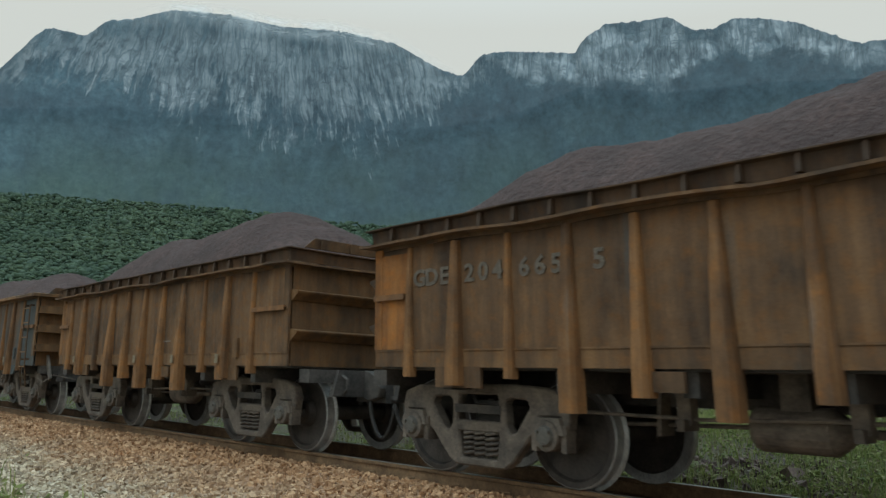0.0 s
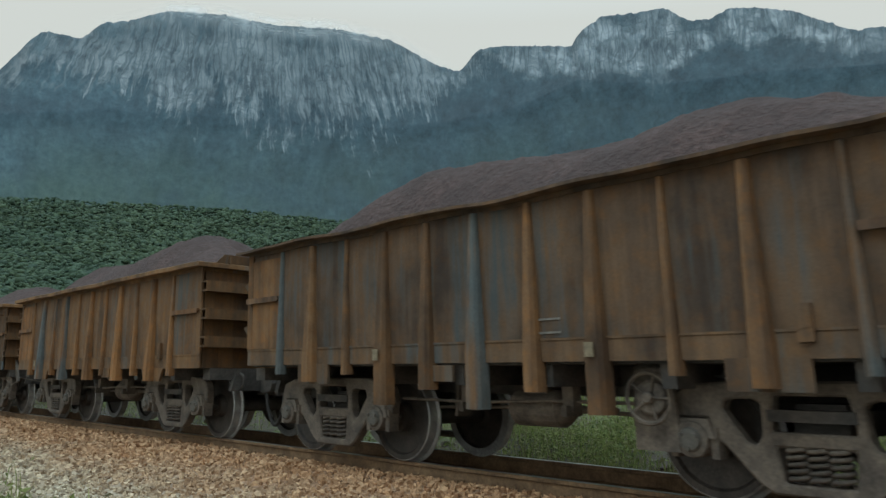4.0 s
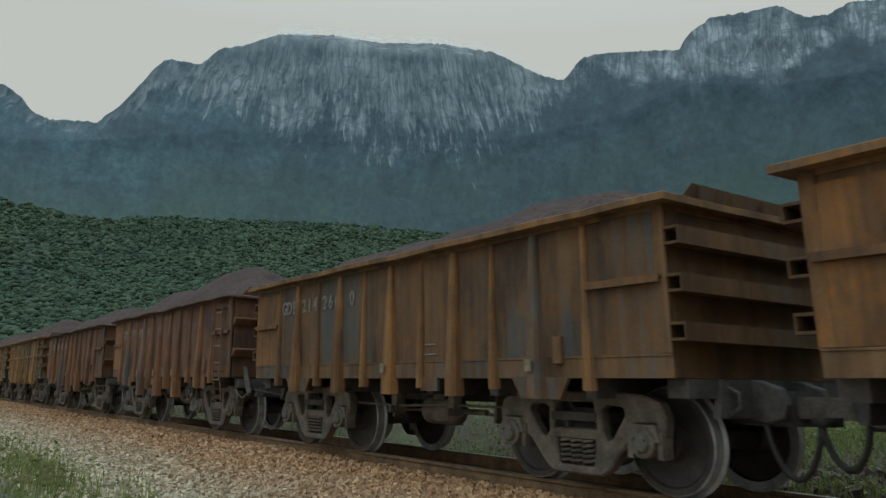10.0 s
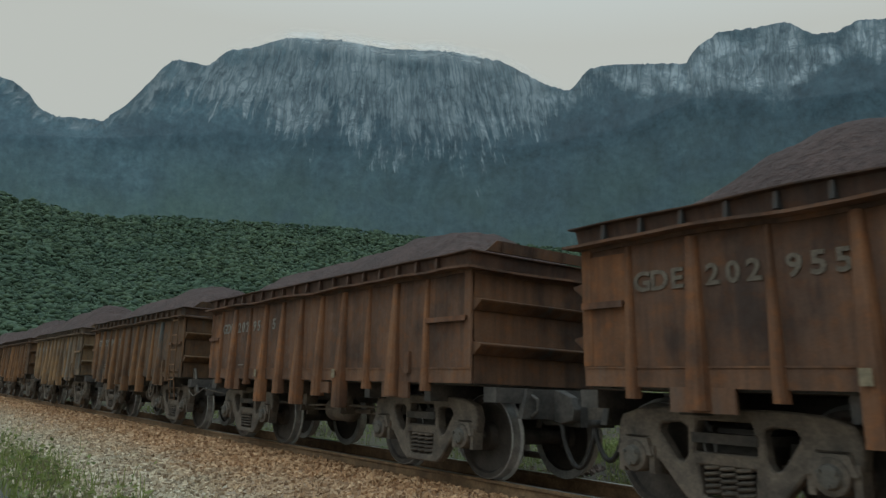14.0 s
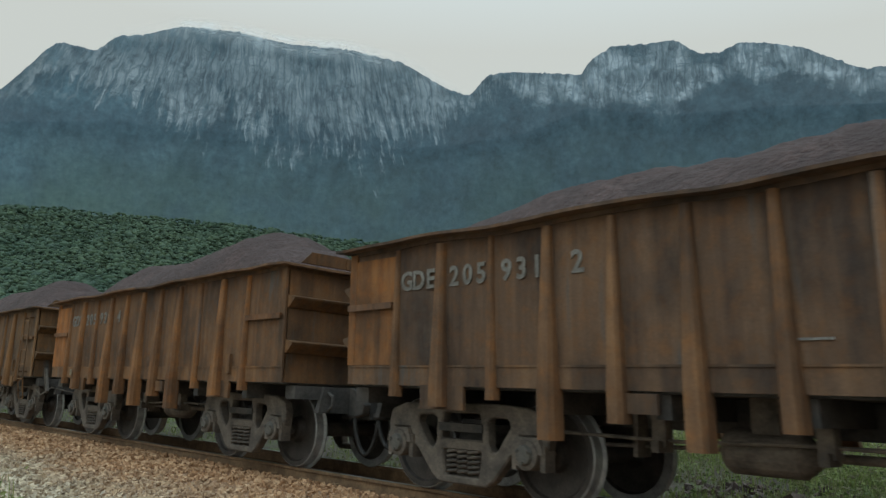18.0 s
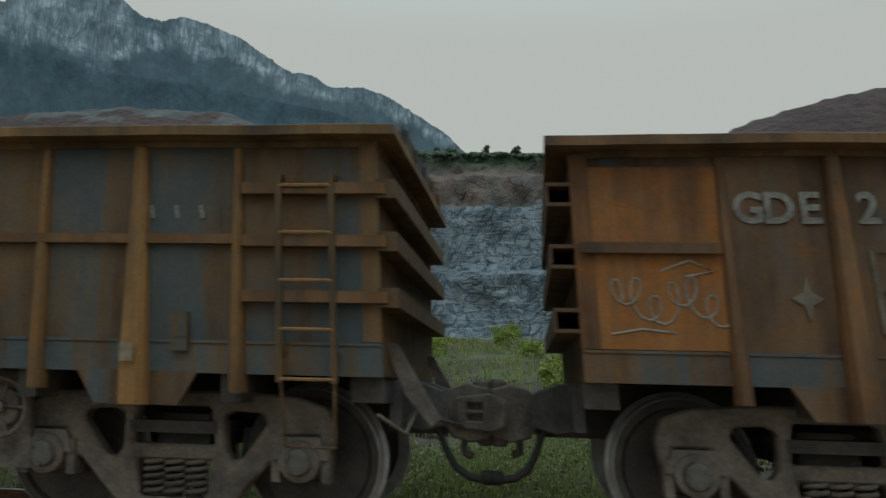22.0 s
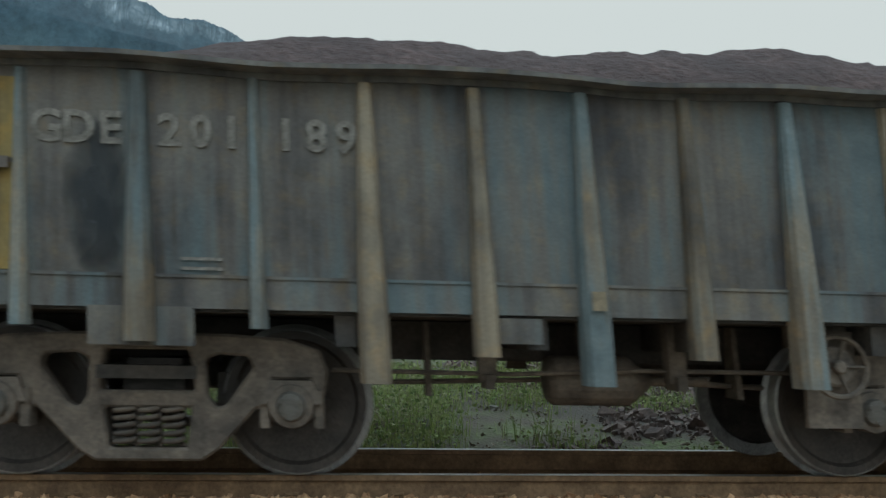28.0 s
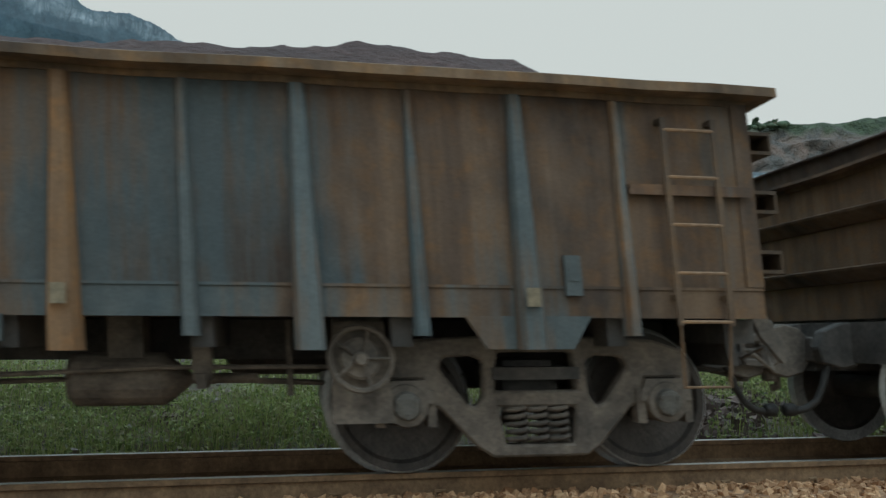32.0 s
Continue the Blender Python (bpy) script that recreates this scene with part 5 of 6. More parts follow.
GLYPHS = glyphs()
M = {}
for key, build, material, bev, smooth in (
        ("wheel", wheel, TREAD, 0, False), ("axle", axle, DARK, 0, True), ("side_frame", side_frame, GRIME, 0.014, False), ("spring", spring, GRIME, 0, True),
        ("bolster", bolster, DARK, 0.012, False), ("brake_beam", brake_beam, DARK, 0, False), ("axle_box", axle_box, GRIME, 0.006, False), ("bearing_cap", bearing_cap, CAP, 0, False),
        ("rib_wide", rib(0.098, 0.17, 0.17, 0.055, 0.115), PAINT, 0, False), ("rib_narrow", rib(0.062, 0.10, 0.10, 0.035, 0.075), PAINT, 0, False),
        ("rib_long", rib(0.092, 0.178, 0.36, 0.05, 0.12), PAINT, 0, False), ("rib_mid", rib(0.082, 0.150, 0.22, 0.045, 0.11), PAINT, 0, False),
        ("gusset_cut", gusset(0.76, 0.17, 0.12), PAINT, 0, False), ("gusset", gusset(0.56, 0.19, 0.0), PAINT, 0, False),
        ("side_panel", side_panel, PAINT, 0, True), ("end_panel", end_panel, PAINT, 0, False), ("floor_plate", floor_plate, DARK, 0, False), ("center_sill", center_sill, DARK, 0.01, False),
        ("sill_band", band, PAINT, 0, False), ("rim_thick", rim(0.052, 0.140, 0.012, 0.008), PAINT, 0, False), ("rim_thin", rim(0.026, 0.130, 0.030, 0.004), PAINT, 0, False),
        ("extension", extension, PAINT, 0, False), ("ext_cleat", ext_cleat, PAINT, 0, False), ("end_channel", end_channel, PAINT, 0, False), ("end_wedge", end_wedge, PAINT, 0, False), ("end_flat", end_flat, PAINT, 0.01, False),
        ("waist_rail", waist_rail, PAINT, 0.008, False), ("corner_post", corner_post, PAINT, 0, False), ("end_board", end_board, PAINT, 0, False),
        ("ladder_stile", ladder_stile, PAINT, 0, False), ("rung", rung, PAINT, 0, False), ("stirrup", stirrup, PAINT, 0, False), ("ticket", ticket, PAINT, 0, False),
        ("brake_cylinder", brake_cylinder, GRIME, 0, False), ("brake_rod", brake_rod, GRIME, 0, False), ("pull_rod", pull_rod, GRIME, 0, False), ("air_pipe", air_pipe, GRIME, 0, False), ("brake_lever", brake_lever, GRIME, 0, False), ("cross_bearer", cross_bearer, DARK, 0, False), ("reflector", reflector, AMBER, 0, False), ("stencil_bar", stencil_bar, WHITE, 0, False), ("lower_board", lower_board, PAINT, 0, False), ("air_tank", air_tank, DARK, 0, False), ("hanger", hanger, GRIME, 0, False),
        ("hand_wheel", hand_wheel, GRIME, 0, False), ("hand_brake_stand", hand_brake_stand, GRIME, 0, False), ("coupler", coupler, GRIME, 0.012, False), ("draw_bar", draw_bar, GRIME, 0.012, False),
        ("yoke", yoke, DARK, 0.01, False), ("hose", hose, RUBBER, 0, True), ("bar_hose", bar_hose, RUBBER, 0, True), ("uncouple_rod", uncouple_rod, GRIME, 0, False), ("end_brace", end_brace, GRIME, 0, False)):
    M[key] = made(key, build, material, bev, smooth)
for kind, (fore, aft, _) in REACH.items():
    ledge = shelf_wrap if kind == "C" else shelf
    M["shelf_lead_" + kind] = made("shelf", ledge(RIBS[10] + 0.04, fore + (0.06 if kind == "C" else -0.04)), PAINT)
    M["shelf_trail_" + kind] = made("shelf", ledge(-aft - (0.06 if kind == "C" else -0.02), RIBS[0] - 0.04), PAINT)
    M["bay_panel_" + kind] = made("bay_panel", bay_panel(aft), PAINT)
M["wheel"].materials.append(SHINE)
HEAPS = [made("ore_load", heap(s, lo), ORE, 0, True) for s, lo in ((3, 0.0), (11, -0.02), (23, 0.0), (37, 0.05), (41, 0.09), (53, 0.10))]
# one load carries a cap of pale fines
HEAPS[5].materials.append(PALE)
for f in HEAPS[5].polygons:
    c = f.center
    if 0.9 < c.x + 0.6 * noise.noise((c.x * 2, c.y * 2, 1)) < 2.9 and abs(c.y + 0.1) < 0.55 + 0.7 * noise.noise((c.x * 3, c.y * 3, 6)):
        f.material_index = 1
MIRROR = pose(0, 0, 0, 0, 0, 180)


CHARS = {}
for ch, (cv, cf) in GLYPHS.items():
    CHARS[ch] = bpy.data.meshes.new("stencil_character")
    CHARS[ch].from_pydata([(p[0] * 0.84, -p[2], p[1] * 0.80) for p in cv], [], cf)
    CHARS[ch].materials.append(WHITE)
FADED = {}
for ch, me in CHARS.items():
    FADED[ch] = me.copy()
    FADED[ch].materials[0] = WORN
GHOST = {}
for ch, me in CHARS.items():
    GHOST[ch] = me.copy()
    GHOST[ch].materials[0] = PAINT
SLOTS = (-3.19, -3.02, -2.85, -2.53, -2.36, -2.19, -1.89, -1.72, -1.55, -1.14)


def ore_wagon(k, kind, tone, paint, heap_no, text, bay=(1.35, 1.1, 0.8)):
    """kind: A thick rim and short stakes, T thin rim and long stakes, B the same with raised boards, C grid-sided."""
    words = {"A": "rust-brown ore wagon with a thick top rim, heaped with ore", "T": "brown ore wagon with long tapered stakes, heaped with ore",
             "B": "brown ore wagon with raised side boards, heaped with ore", "C": "blue-grey and rust grid-sided ore wagon, heaped with ore"}[kind]
    w = tagged(new("ore_wagon"), words, "ore wagon", "wagons of the ore train")
    odd = k % 2 != 0
    rs = random.Random(k * 7 + 5)
    lead = (tone[0], tone[1], tone[2], paint)
    fore, aft, tall = REACH[kind]
    shift = (fore - aft) / 2
    squash = Matrix.Translation((0, 0, FLOOR + (0.025 if kind in "TB" else 0))) @ Matrix.Diagonal((1, 1, tall, 1)) @ Matrix.Translation((0, 0, -FLOOR))
    body = Matrix.Translation((shift, 0, 0)) @ Matrix.Diagonal(((fore + aft) / (2 * HALF), 1, 1, 1))
    gear = Matrix.Translation((shift, 0, 0))

    def put(name, key, label="", at=None, gain=(1, 1, 1), coat=None, parent=None):
        if parent is None and name not in ("wheelset", "bogie", "hand_brake"):
            at = LEN @ (at or Matrix())
        ob = part(name, M[key] if isinstance(key, str) else key, parent or w, label, at)
        ob.color = (lead[0] * gain[0], lead[1] * gain[1], lead[2] * gain[2], paint if coat is None else coat)
        return ob

    flip = Matrix.Diagonal((1, -1, 1, 1))
    for m in (squash, flip @ squash):
        near = m == squash
        put("bay_panel", "bay_panel_" + kind, at=m, gain=bay if near else (1, 1, 1), coat=0)
        put("side_panel", "side_panel", at=body @ m, gain=(0.88, 0.87, 0.88))
        put("sill_band", "sill_band", at=body @ m)
        for sgn in (1, -1):
            put("corner_post", "corner_post", at=body @ m @ Matrix.Diagonal((sgn, 1, 1, 1)), gain=bay if near and sgn < 0 else (1, 1, 1), coat=0)
            end = ("shelf_lead_" if sgn > 0 else "shelf_trail_") + kind
            if kind == "C":
                for z in (1.30, 1.59, 1.87):
                    put("shelf", end, at=m @ Matrix.Translation((0, 0, z)), gain=(1.15, 1.0, 0.9), coat=0)
            else:
                put("shelf", end, at=m @ Matrix.Translation((0, 0, 1.62)), gain=(1.1, 1.0, 0.95), coat=0)
        for i, x in enumerate(RIBS):
            g = rs.uniform(0.9, 1.2)
            if kind in "AC":
                key = "rib_wide" if i % 2 else "rib_narrow"
            else:
                key = "rib_narrow" if i in (0, 10) else ("rib_wide" if i in (1, 9) else ("rib_long" if i in (3, 5, 7) else ("rib_mid" if i in (4, 6) else "rib_narrow")))
            coat = 0.0 if kind == "C" else rs.choice((0.0, paint + 0.3, paint + 0.12) if k > 37 else (0.0, 0.0, 0.0, paint * 0.6, paint + 0.2))
            put("side_stake", key, at=m @ Matrix.Translation((x, 0, 0)), gain=(1.25 * g, 1.12 * g, 0.92 * g), coat=coat)
        if kind == "C":
            put("waist_rail", "waist_rail", at=m @ Matrix.Translation((0, 0, 1.60)), gain=(1.15, 1.0, 0.9), coat=0)
        for x in (RIBS[1], RIBS[9]):
            put("gusset", "gusset_cut" if kind in "AC" else "gusset", at=m @ Matrix.Translation((x, 0, 0)))
        keys, zs = {"A": ("end_channel", (1.22, 1.56, 1.90)), "C": ("end_flat", (1.30, 1.59, 1.87))}.get(kind, ("end_wedge", (1.30, 1.78)))
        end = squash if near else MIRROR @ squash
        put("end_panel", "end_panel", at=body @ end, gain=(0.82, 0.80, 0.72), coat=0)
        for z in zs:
            # stiffeners of the trailing end are coloured darker to imitate its shade
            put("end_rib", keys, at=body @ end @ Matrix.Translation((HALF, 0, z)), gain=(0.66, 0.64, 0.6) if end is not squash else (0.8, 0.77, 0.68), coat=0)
        if kind == "B":
            for x in [-3.6 + 0.41 * q for q in range(18 if near else 0)]:
                put("board_cleat", "ext_cleat", at=body @ m @ Matrix.Translation((x, 0, 0)), gain=(0.48, 0.48, 0.52))
    put("floor_plate", "floor_plate", at=body)
    put("center_sill", "center_sill", at=gear)
    put("top_rim", "rim_thick" if kind in "AC" else "rim_thin", at=body @ squash, gain=(1.15, 1.12, 1.02) if kind in "AC" else (0.8, 0.8, 0.85), coat=0.0)
    if kind == "B":
        put("raised_board", "extension", "dark raised board with a bent edge", at=body @ squash, gain=(0.5, 0.5, 0.55))
    put("end_board", "end_board", at=body @ squash @ Matrix.Translation((0, 0, 0.17 if kind == "B" else 0)), gain=(0.75, 0.75, 0.75))
    put("ore_load", HEAPS[heap_no], "heap of dark reddish iron ore", at=body @ Matrix.Translation((0, 0, {"A": 0.0, "C": 0.06, "T": 0.03, "B": 0.04}[kind])))
    if text:
        for ch, x in zip(text.replace(" ", ""), SLOTS):
            if ch == ".":
                continue
            put("stencil_character", (GHOST if k in (2, 13, 33, 34, 35) else FADED if k in (-1, 3, 19, 29) else CHARS)[ch], at=squash @ Matrix.Translation((x, -SIDE - 0.014, {"A": 1.75, "T": 1.73, "B": 1.70, "C": 1.88}[kind])))
    put("ticket_holder", "ticket", at=Matrix.Translation((2.62, 0, 0)))
    put("lower_board", "lower_board", at=Matrix.Translation((-0.65 if odd else 0.6, 0, 0)))
    for i in (1, 3, 5, 7, 9):
        if rs.random() < (0.8 if kind == "C" else 0.3):
            put("reflector", "reflector", at=Matrix.Translation((RIBS[i], -SIDE - 0.132, FLOOR + 0.10)))
    for x, z in ((-2.37, 1.18), (-2.37, 1.13), (0.62, 1.24), (0.62, 1.19), (0.62, 1.14)):
        if rs.random() < 0.14:
            put("stencil_bar", "stencil_bar", at=Matrix.Translation((x, -SIDE - 0.014, z)))
    if kind == "C" or k in (9, 10, 38, 39):
        for x in (2.42, 2.58, 2.74):
            put("mark_bar", "stencil_bar", "pale worn mark", at=Matrix.Translation((x, -SIDE - 0.014, 1.82)) @ pose(0, 0, 0, 0, 80, 0) @ Matrix.Diagonal((0.36, 1, 1.6, 1)))
    # bogies and wheels
    sets = []
    for x in AXLES:
        a = put("wheelset", "axle", at=pose(x, 0, 0.42))
        for s, m in ((-1, pose(0, -0.535, 0)), (1, pose(0, 0.535, 0, 0, 0, 180))):
            q = put("wheel", "wheel", at=m, parent=a)
        sets.append((a, x))
    for bx in BOGIES:
        b = put("bogie", "bolster", at=pose(bx, 0, 0))
        for s, m in ((-1, Matrix.Translation((0, -0.82, 0))), (1, pose(0, 0.82, 0, 0, 0, 180))):
            put("side_frame", "side_frame", at=m @ Matrix.Diagonal((0.92, 1, 1, 1)), parent=b)
            for dx in (-0.765, 0.765):
                put("axle_box", "axle_box", at=m @ Matrix.Translation((dx, -0.02, 0)), parent=b)
                if s < 0:
                    put("bearing_cap", "bearing_cap", at=m @ Matrix.Translation((dx, -0.02, 0)), parent=b)
            for dx in (-0.125, 0.0, 0.125) if s < 0 else ():
                put("coil_spring", "spring", at=m @ Matrix.Translation((dx, -0.01, 0)), parent=b)
        for dx in (-0.40, 0.40):
            put("brake_beam", "brake_beam", at=Matrix.Translation((dx, 0, 0)), parent=b)
    # brake gear and couplings
    put("brake_cylinder", "brake_cylinder")
    put("brake_rod", "brake_rod")
    put("pull_rod", "pull_rod")
    put("air_pipe", "air_pipe")
    for x in (-1.1, 0.95):
        put("brake_lever", "brake_lever", at=Matrix.Translation((x, 0, 0)))
    for x in (-2.9, -1.6, -0.5, 0.5, 1.6, 2.9):
        put("cross_bearer", "cross_bearer", at=Matrix.Translation((x, 0, 0)))
    put("air_tank", "air_tank")
    for x in (-0.75, 0.45):
        put("hanger", "hanger", at=Matrix.Translation((x, 0, 0)))
    if odd:
        lad = put("ladder", "stirrup", at=Matrix.Translation((3.41, 0, 0)) @ Matrix.Diagonal((0.86, 1, 1, 1)), coat=0)
        for dx in (-0.19, 0.19):
            put("ladder_stile", "ladder_stile", at=Matrix.Translation((dx, 0, 0)), parent=lad, gain=(0.8, 0.8, 0.8), coat=0)
        for z in (0.88, 1.15, 1.42, 1.69, 1.96):
            put("rung", "rung", at=Matrix.Translation((0, 0, z)), parent=lad, gain=(1.8, 1.8, 1.8), coat=0)
        hb = put("hand_brake", "hand_brake_stand", at=pose(1.27, -0.93, 0.66))
        put("hand_wheel", "hand_wheel", at=pose(0, -0.09, 0.02), parent=hb)
        put("coupler", "coupler", at=gear)
        put("hose", "hose", "dusty black rubber air hose", at=gear)
        put("uncoupling_rod", "uncouple_rod", at=gear)
        for y in (-0.92, 0.92):
            put("end_brace", "end_brace", at=body @ Matrix.Translation((0, y, 0)))
        put("draw_bar", "draw_bar", "plain steel draw bar between paired wagons", at=gear)
        put("draw_bar_hose", "bar_hose", "dusty black rubber air hose", at=gear)
        put("yoke", "yoke", at=gear @ MIRROR)
        put("yoke", "yoke", at=gear)
    else:
        put("coupler", "coupler", at=gear @ MIRROR)
        put("hose", "hose", "dusty black rubber air hose", at=gear @ MIRROR @ Matrix.Diagonal((1, -1, 1, 1)))
        put("yoke", "yoke", at=gear @ MIRROR)
        put("yoke", "yoke", at=gear)
    return w, sets


RUST, DUSTY, DEEP, OCHRE, MAROON, GREYED = (0.204, 0.114, 0.052), (0.205, 0.134, 0.076), (0.168, 0.104, 0.058), (0.222, 0.132, 0.054), (0.172, 0.090, 0.054), (0.205, 0.158, 0.106)
# number from the leading wagon backwards: kind, tone, blue-grey paint left, heap, fleet number
TRAIN = ((-1, "B", RUST, 0.0, 0, "GDE 204665 5"), (0, "B", RUST, 0.0, 1, ""), (1, "A", RUST, 0.45, 2, "GDE 212319 4"), (2, "A", RUST, 0.5, 0, "GDE 212018 6"), (3, "T", DEEP, 0.1, 3, "GDE 212307 4"),
         (4, "T", DEEP, 0.15, 1, "GDE 212306 6"), (5, "T", DEEP, 0.3, 2, ""), (6, "A", RUST, 0.2, 0, ""), (7, "A", RUST, 0.35, 3, "GDE 219871 8"), (8, "A", RUST, 0.35, 5, "GDE 219870 0"),
         (9, "T", DEEP, 0.1, 4, "GDE 208911 3"), (10, "T", DEEP, 0.1, 1, ""), (11, "B", RUST, 0.0, 0, "GDE 201795 4"), (12, "B", OCHRE, 0.1, 3, "GDE 201794 6"), (13, "A", RUST, 0.2, 2, "GDE 214267 8"),
         (14, "A", RUST, 0.3, 4, "GDE 214266 0"), (15, "T", MAROON, 0.0, 0, "GDE 205493 4"), (16, "T", MAROON, 0.1, 3, "GDE 205492 6"), (17, "C", OCHRE, 0.49, 1, "GDE 212455 6"), (18, "C", OCHRE, 0.49, 2, "GDE 212454 6"),
         (19, "B", MAROON, 0.0, 0, "GDE 202955 8"), (20, "B", MAROON, 0.0, 4, "GDE 202954 5"), (21, "B", DEEP, 0.2, 3, "GDE 201843 3"), (22, "B", GREYED, 0.2, 1, "GDE 201842 5"), (23, "B", DEEP, 0.1, 0, ""),
         (24, "B", DEEP, 0.1, 2, "GDE 207000 8"), (25, "T", DEEP, 0.1, 3, "GDE 205931 2"), (26, "T", RUST, 0.0, 0, "GDE 205930 4"), (27, "T", RUST, 0.1, 1, "GDE 208127 5"), (28, "T", RUST, 0.1, 4, "GDE 208126 7"),
         (29, "A", DEEP, 0.35, 0, "GDE 219775 8"), (30, "A", RUST, 0.3, 1, "GDE 219774 0"), (31, "C", OCHRE, 0.47, 5, "GDE 212507 2"), (32, "C", OCHRE, 0.49, 0, "GDE 212506 4"), (33, "A", RUST, 0.15, 5, "GDE 218 82."),
         (34, "A", RUST, 0.3, 2, "GDE 218 820 3"), (35, "A", RUST, 0.25, 3, "GDE 219449 0"), (36, "A", RUST, 0.2, 1, ""), (37, "T", DEEP, 0.3, 0, ""), (38, "T", GREYED, 0.4, 2, "GDE 218544 0"),
         (39, "T", GREYED, 0.34, 3, "GDE 201189"), (40, "T", GREYED, 0.35, 3, "GDE"), (41, "A", RUST, 0.18, 0, "GDE 214371 2"), (42, "A", RUST, 0.25, 3, "GDE 214370 4"), (43, "B", RUST, 0.25, 3, "GDE 200777 1"),
         (44, "B", RUST, 0.3, 1, "GDE 200776 2"), (45, "A", RUST, 0.38, 4, ""), (46, "A", DEEP, 0.2, 0, ""), (47, "T", RUST, 0.1, 1, ""))
WAGONS = []
YELLOW, ORANGE = (1.6, 1.27, 0.5), (1.75, 1.3, 0.7)
BAYS = {-1: ORANGE, 1: ORANGE, 2: ORANGE, 3: ORANGE, 9: (2.7, 1.75, 0.5), 12: (1.2, 1.15, 0.8), 17: YELLOW, 18: YELLOW, 24: ORANGE, 25: ORANGE, 26: ORANGE, 28: ORANGE, 30: ORANGE, 31: YELLOW, 32: YELLOW, 33: (2.1, 1.25, 0.6), 34: ORANGE, 35: ORANGE, 39: YELLOW, 40: (1.7, 1.22, 0.6), 42: ORANGE, 43: (1.7, 1.2, 0.7)}
for k, kind, tone, paint, hp, text in TRAIN:
    v = random.Random(k).uniform(0.95, 1.1) * (1.3 if k in (27, 28) else 1.05 if 29 <= k <= 33 else 1.32 if k < 27 else 1.4 if k == 41 else 1.3 if k == 40 else 1.2)
    # wagons after 36 get a paler, cooler tint in place of exposure and haze
    late = (1.12, 1.26, 1.62) if k > 40 else (1.12, 1.33, 1.70) if k > 36 else (1.12, 1.0, 0.92) if 21 <= k <= 26 else (1.05, 1.0, 0.92)
    WAGONS.append((k, *ore_wagon(k, kind, tuple(c * v * g for c, g in zip(tone, late)), paint, hp, text, BAYS.get(k, (1.3, 1.1, 0.8)))))



def scrawl(bm):
    """Faded spray strokes along the lower panels: plain loops and bars."""
    for i, x in enumerate((-2.4, -1.75, -1.15, -0.5, 0.15, 0.75, 1.35)):
        y = -SIDE - 0.006
        if i % 2:
            tube(bm, [(x + 0.17 * math.cos(2 * math.pi * q / 14), y, 1.40 + 0.22 * math.sin(2 * math.pi * q / 14)) for q in range(14)], 0.022, 4, True)
        else:
            tube(bm, [(x - 0.13, y, 1.18), (x - 0.15, y, 1.62), (x + 0.12, y, 1.55), (x - 0.10, y, 1.40), (x + 0.15, y, 1.22)], 0.022, 4)


def tag(bm):
    """Looping strokes over the end bay."""
    y = -SIDE - 0.018
    tube(bm, [(-4.0 + 0.66 * q / 60 + 0.055 * math.cos(q * 0.66), y, 1.34 + 0.085 * math.sin(q * 0.66) + 0.06 * math.sin(q * 0.21)) for q in range(61)], 0.007, 4)
    tube(bm, [(-4.02, y, 1.16), (-3.85, y, 1.19), (-3.66, y, 1.17)], 0.007, 4)
    tube(bm, [(-3.72, y, 1.50), (-3.55, y, 1.56), (-3.42, y, 1.50), (-3.58, y, 1.47)], 0.007, 4)


def star(bm):
    plate(bm, [(r * math.cos(radians(a)) - 2.92, 1.36 + 1.4 * r * math.sin(radians(a))) for a, r in zip(range(0, 360, 45), (0.09, 0.035) * 4)], (), -SIDE - 0.016, -SIDE - 0.004)


def squiggle(bm):
    y = -SIDE - 0.012
    tube(bm, [(1.55, y, 1.38), (1.75, y, 1.42), (1.88, y, 1.40), (1.84, y, 1.35), (1.66, y, 1.33), (1.60, y, 1.30), (1.72, y, 1.27), (1.86, y, 1.29)], 0.010, 4)


def soot(bm):
    """A burnt smear with a ragged edge."""
    rim_pts = []
    for q in range(40):
        a = 2 * math.pi * q / 40
        r = 1 + 0.35 * noise.noise((2 * math.cos(a), 2 * math.sin(a), 5))
        rim_pts.append((-2.93 + 0.22 * r * math.cos(a), 1.50 + 0.46 * r * math.sin(a)))
    plate(bm, rim_pts, (), -SIDE - 0.015, -SIDE - 0.004)




def soot_mat():
    """Soot that thins out towards a ragged rim."""
    m, n, l, b = mat("burnt_soot", 0.9)
    co = n.new("ShaderNodeTexCoord").outputs["Object"]
    xyz = n.new("ShaderNodeSeparateXYZ")
    l.new(co, xyz.inputs[0])
    a = noise_tex(n, l, co, 5.0, 5)
    dx = maths(n, l, "DIVIDE", maths(n, l, "ADD", xyz.outputs[0], 2.93), 0.20)
    dz = maths(n, l, "DIVIDE", maths(n, l, "SUBTRACT", xyz.outputs[2], 1.50), 0.44)
    r = maths(n, l, "ADD", maths(n, l, "MULTIPLY", dx, dx), maths(n, l, "MULTIPLY", dz, dz))
    r = maths(n, l, "ADD", r, maths(n, l, "MULTIPLY", a, 0.9))
    l.new(mix(n, l, rng(n, l, a, 0.35, 0.65), (0.026, 0.030, 0.034), (0.060, 0.062, 0.064)), b.inputs["Base Color"])
    l.new(rng(n, l, r, 0.55, 1.35, 0.85, 0.0), b.inputs["Alpha"])
    return m


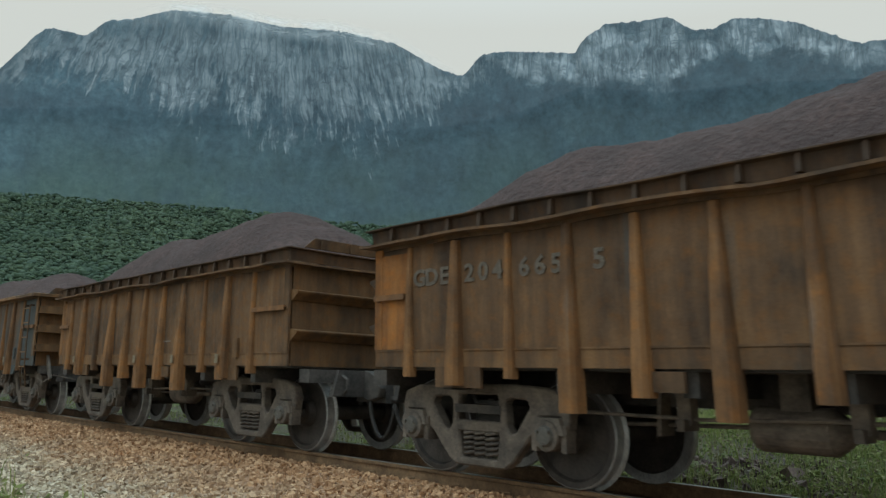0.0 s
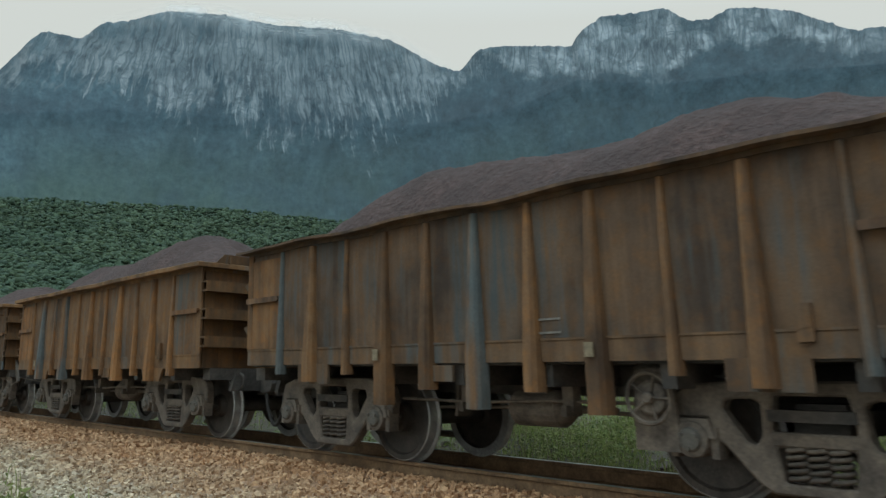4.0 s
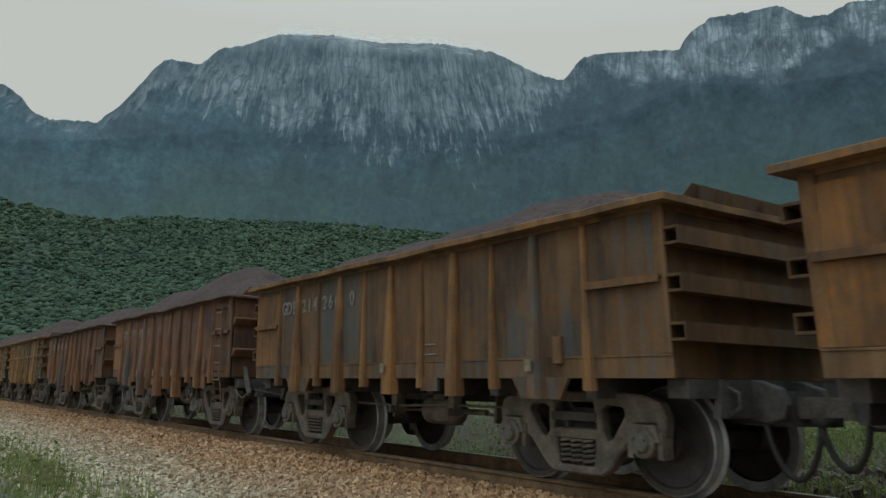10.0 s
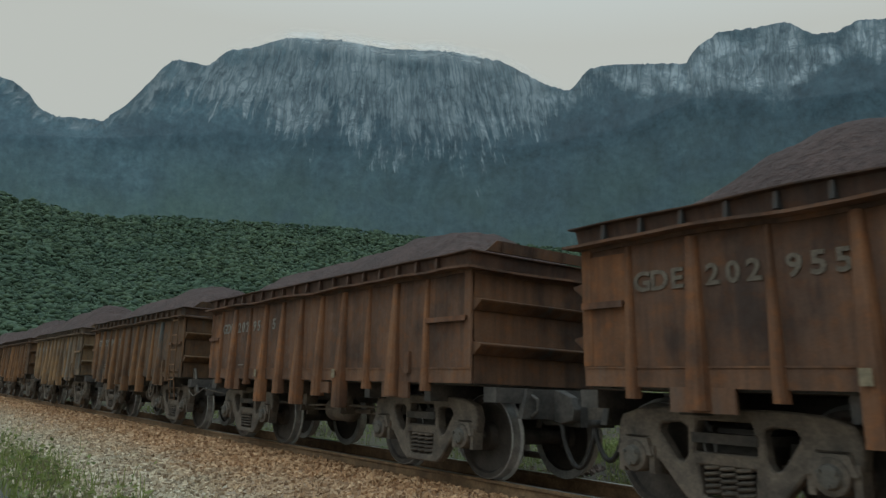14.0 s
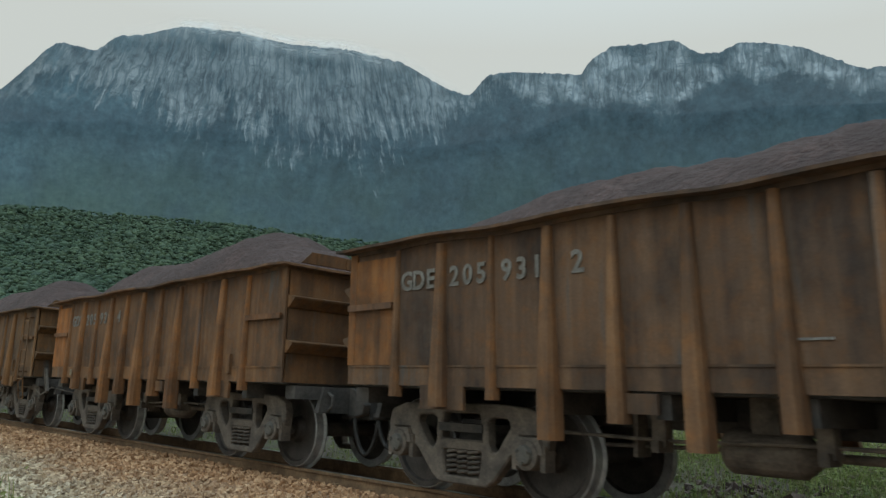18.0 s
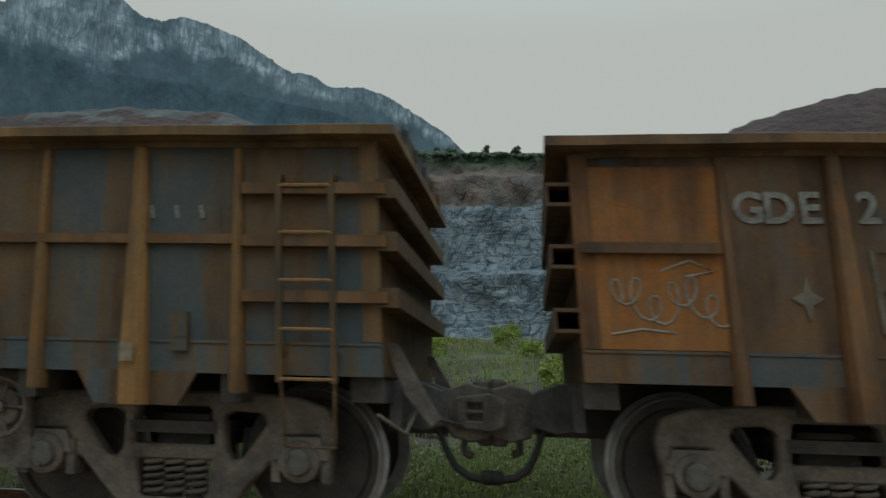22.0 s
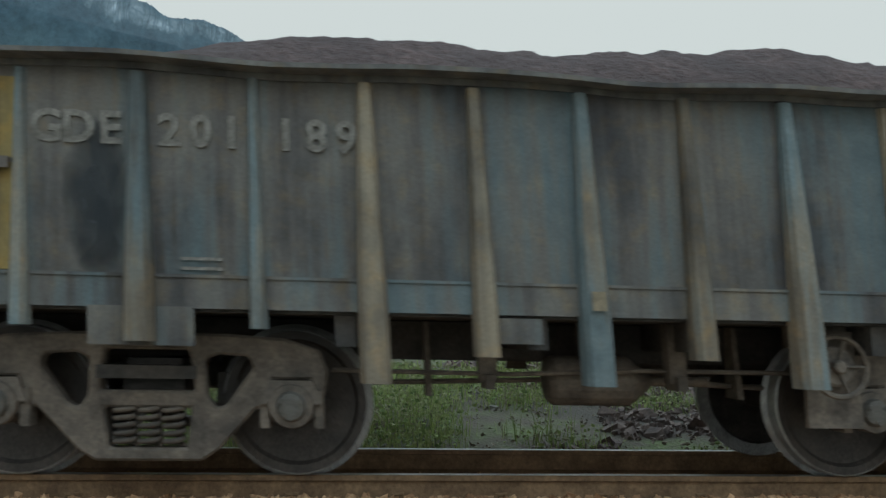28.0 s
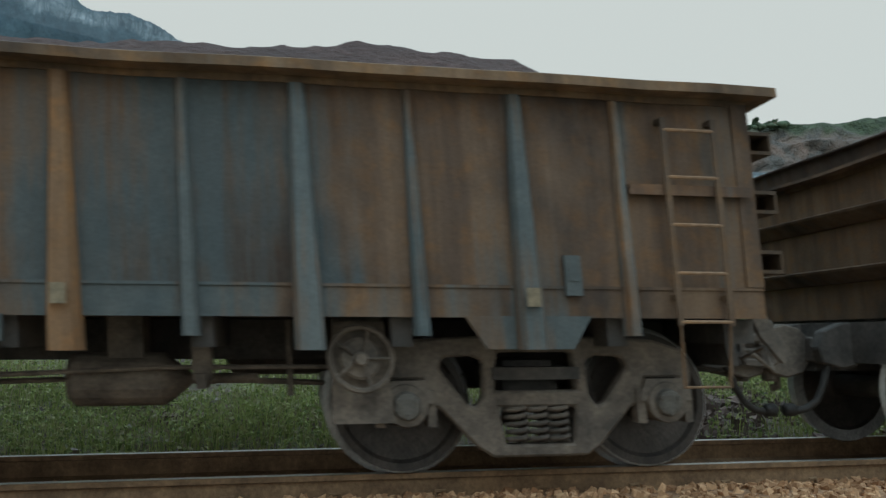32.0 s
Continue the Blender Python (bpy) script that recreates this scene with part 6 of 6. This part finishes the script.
SOOT = soot_mat()
SPRAY = two_tone("faded_spray_paint", (0.13, 0.095, 0.068), (0.20, 0.16, 0.12), 6.0, 0.85)
CHALK = two_tone("thin_white_spray_paint", (0.24, 0.20, 0.16), (0.42, 0.36, 0.30), 9.0, 0.85)
for k, w, _ in WAGONS:
    if k == 29:
        part("graffiti", made("graffiti", squiggle, CHALK), w, "small pale sprayed squiggle", LEN)
    if k == 39:
        part("soot_stain", made("soot_stain", soot, SOOT), w, "black soot smear on the side", LEN)
    if k == 30:
        part("graffiti", made("graffiti", scrawl, SPRAY), w, "faded pale spray-paint scrawl", LEN)
        part("graffiti", made("graffiti", tag, CHALK), w, "thin pale sprayed strokes", LEN)
        part("graffiti", made("graffiti", star, SPRAY), w, "faded four-pointed star", LEN)

PITCH, SPEED, START = 8.565, 12.348, -6.344
# seconds and metres by which the train runs ahead of its mean speed
DRIFT = ((0, -0.15), (1, -0.22), (2, 0.0), (3, -0.22), (6, -0.2), (7, -0.42), (8, -0.38), (10, -0.2), (11, -0.25), (12, -0.02), (13, -0.1), (14, -0.45), (15, -0.04), (18, 0.05), (19, -0.03), (20, -0.08), (21, -0.15), (22, 0.09), (23, -0.01), (24, -0.125), (24.5, -0.13), (25, 0.14), (28, 0.26), (29, 0.09), (30, -0.03), (31, -0.12), (32, -0.09))


def train_x(t):
    d = DRIFT[-1][1]
    for (a, u), (b, w) in zip(DRIFT, DRIFT[1:]):
        if a <= t <= b:
            d = u + (w - u) * (t - a) / (b - a)
            break
    return START + SPEED * t + d


def motions():
    times = [d[0] for d in DRIFT]
    for k, w, sets in WAGONS:
        walk(w, [(t, pose(train_x(t) - (k + 0.5) * PITCH, 0.535, 0)) for t in times])
        # the wheels are turned while their wagon is near enough to tell
        t0 = ((k + 0.5) * PITCH - 9.0 - START) / SPEED
        a, b = max(0, round(t0 * FPS)), min(32 * FPS, round((t0 + 18.0 / SPEED) * FPS))
        fr = sorted({0, 32 * FPS, *range(a, b + 1, 1)}) if a < b else [0, 32 * FPS]
        for s, x in sets:
            walk(s, [(q / FPS, pose(x, 0, 0.42, 0, math.degrees(SPEED * (min(max(q, a), b) - a) / FPS / 0.42) % 360, 0)) for q in fr])


motions()
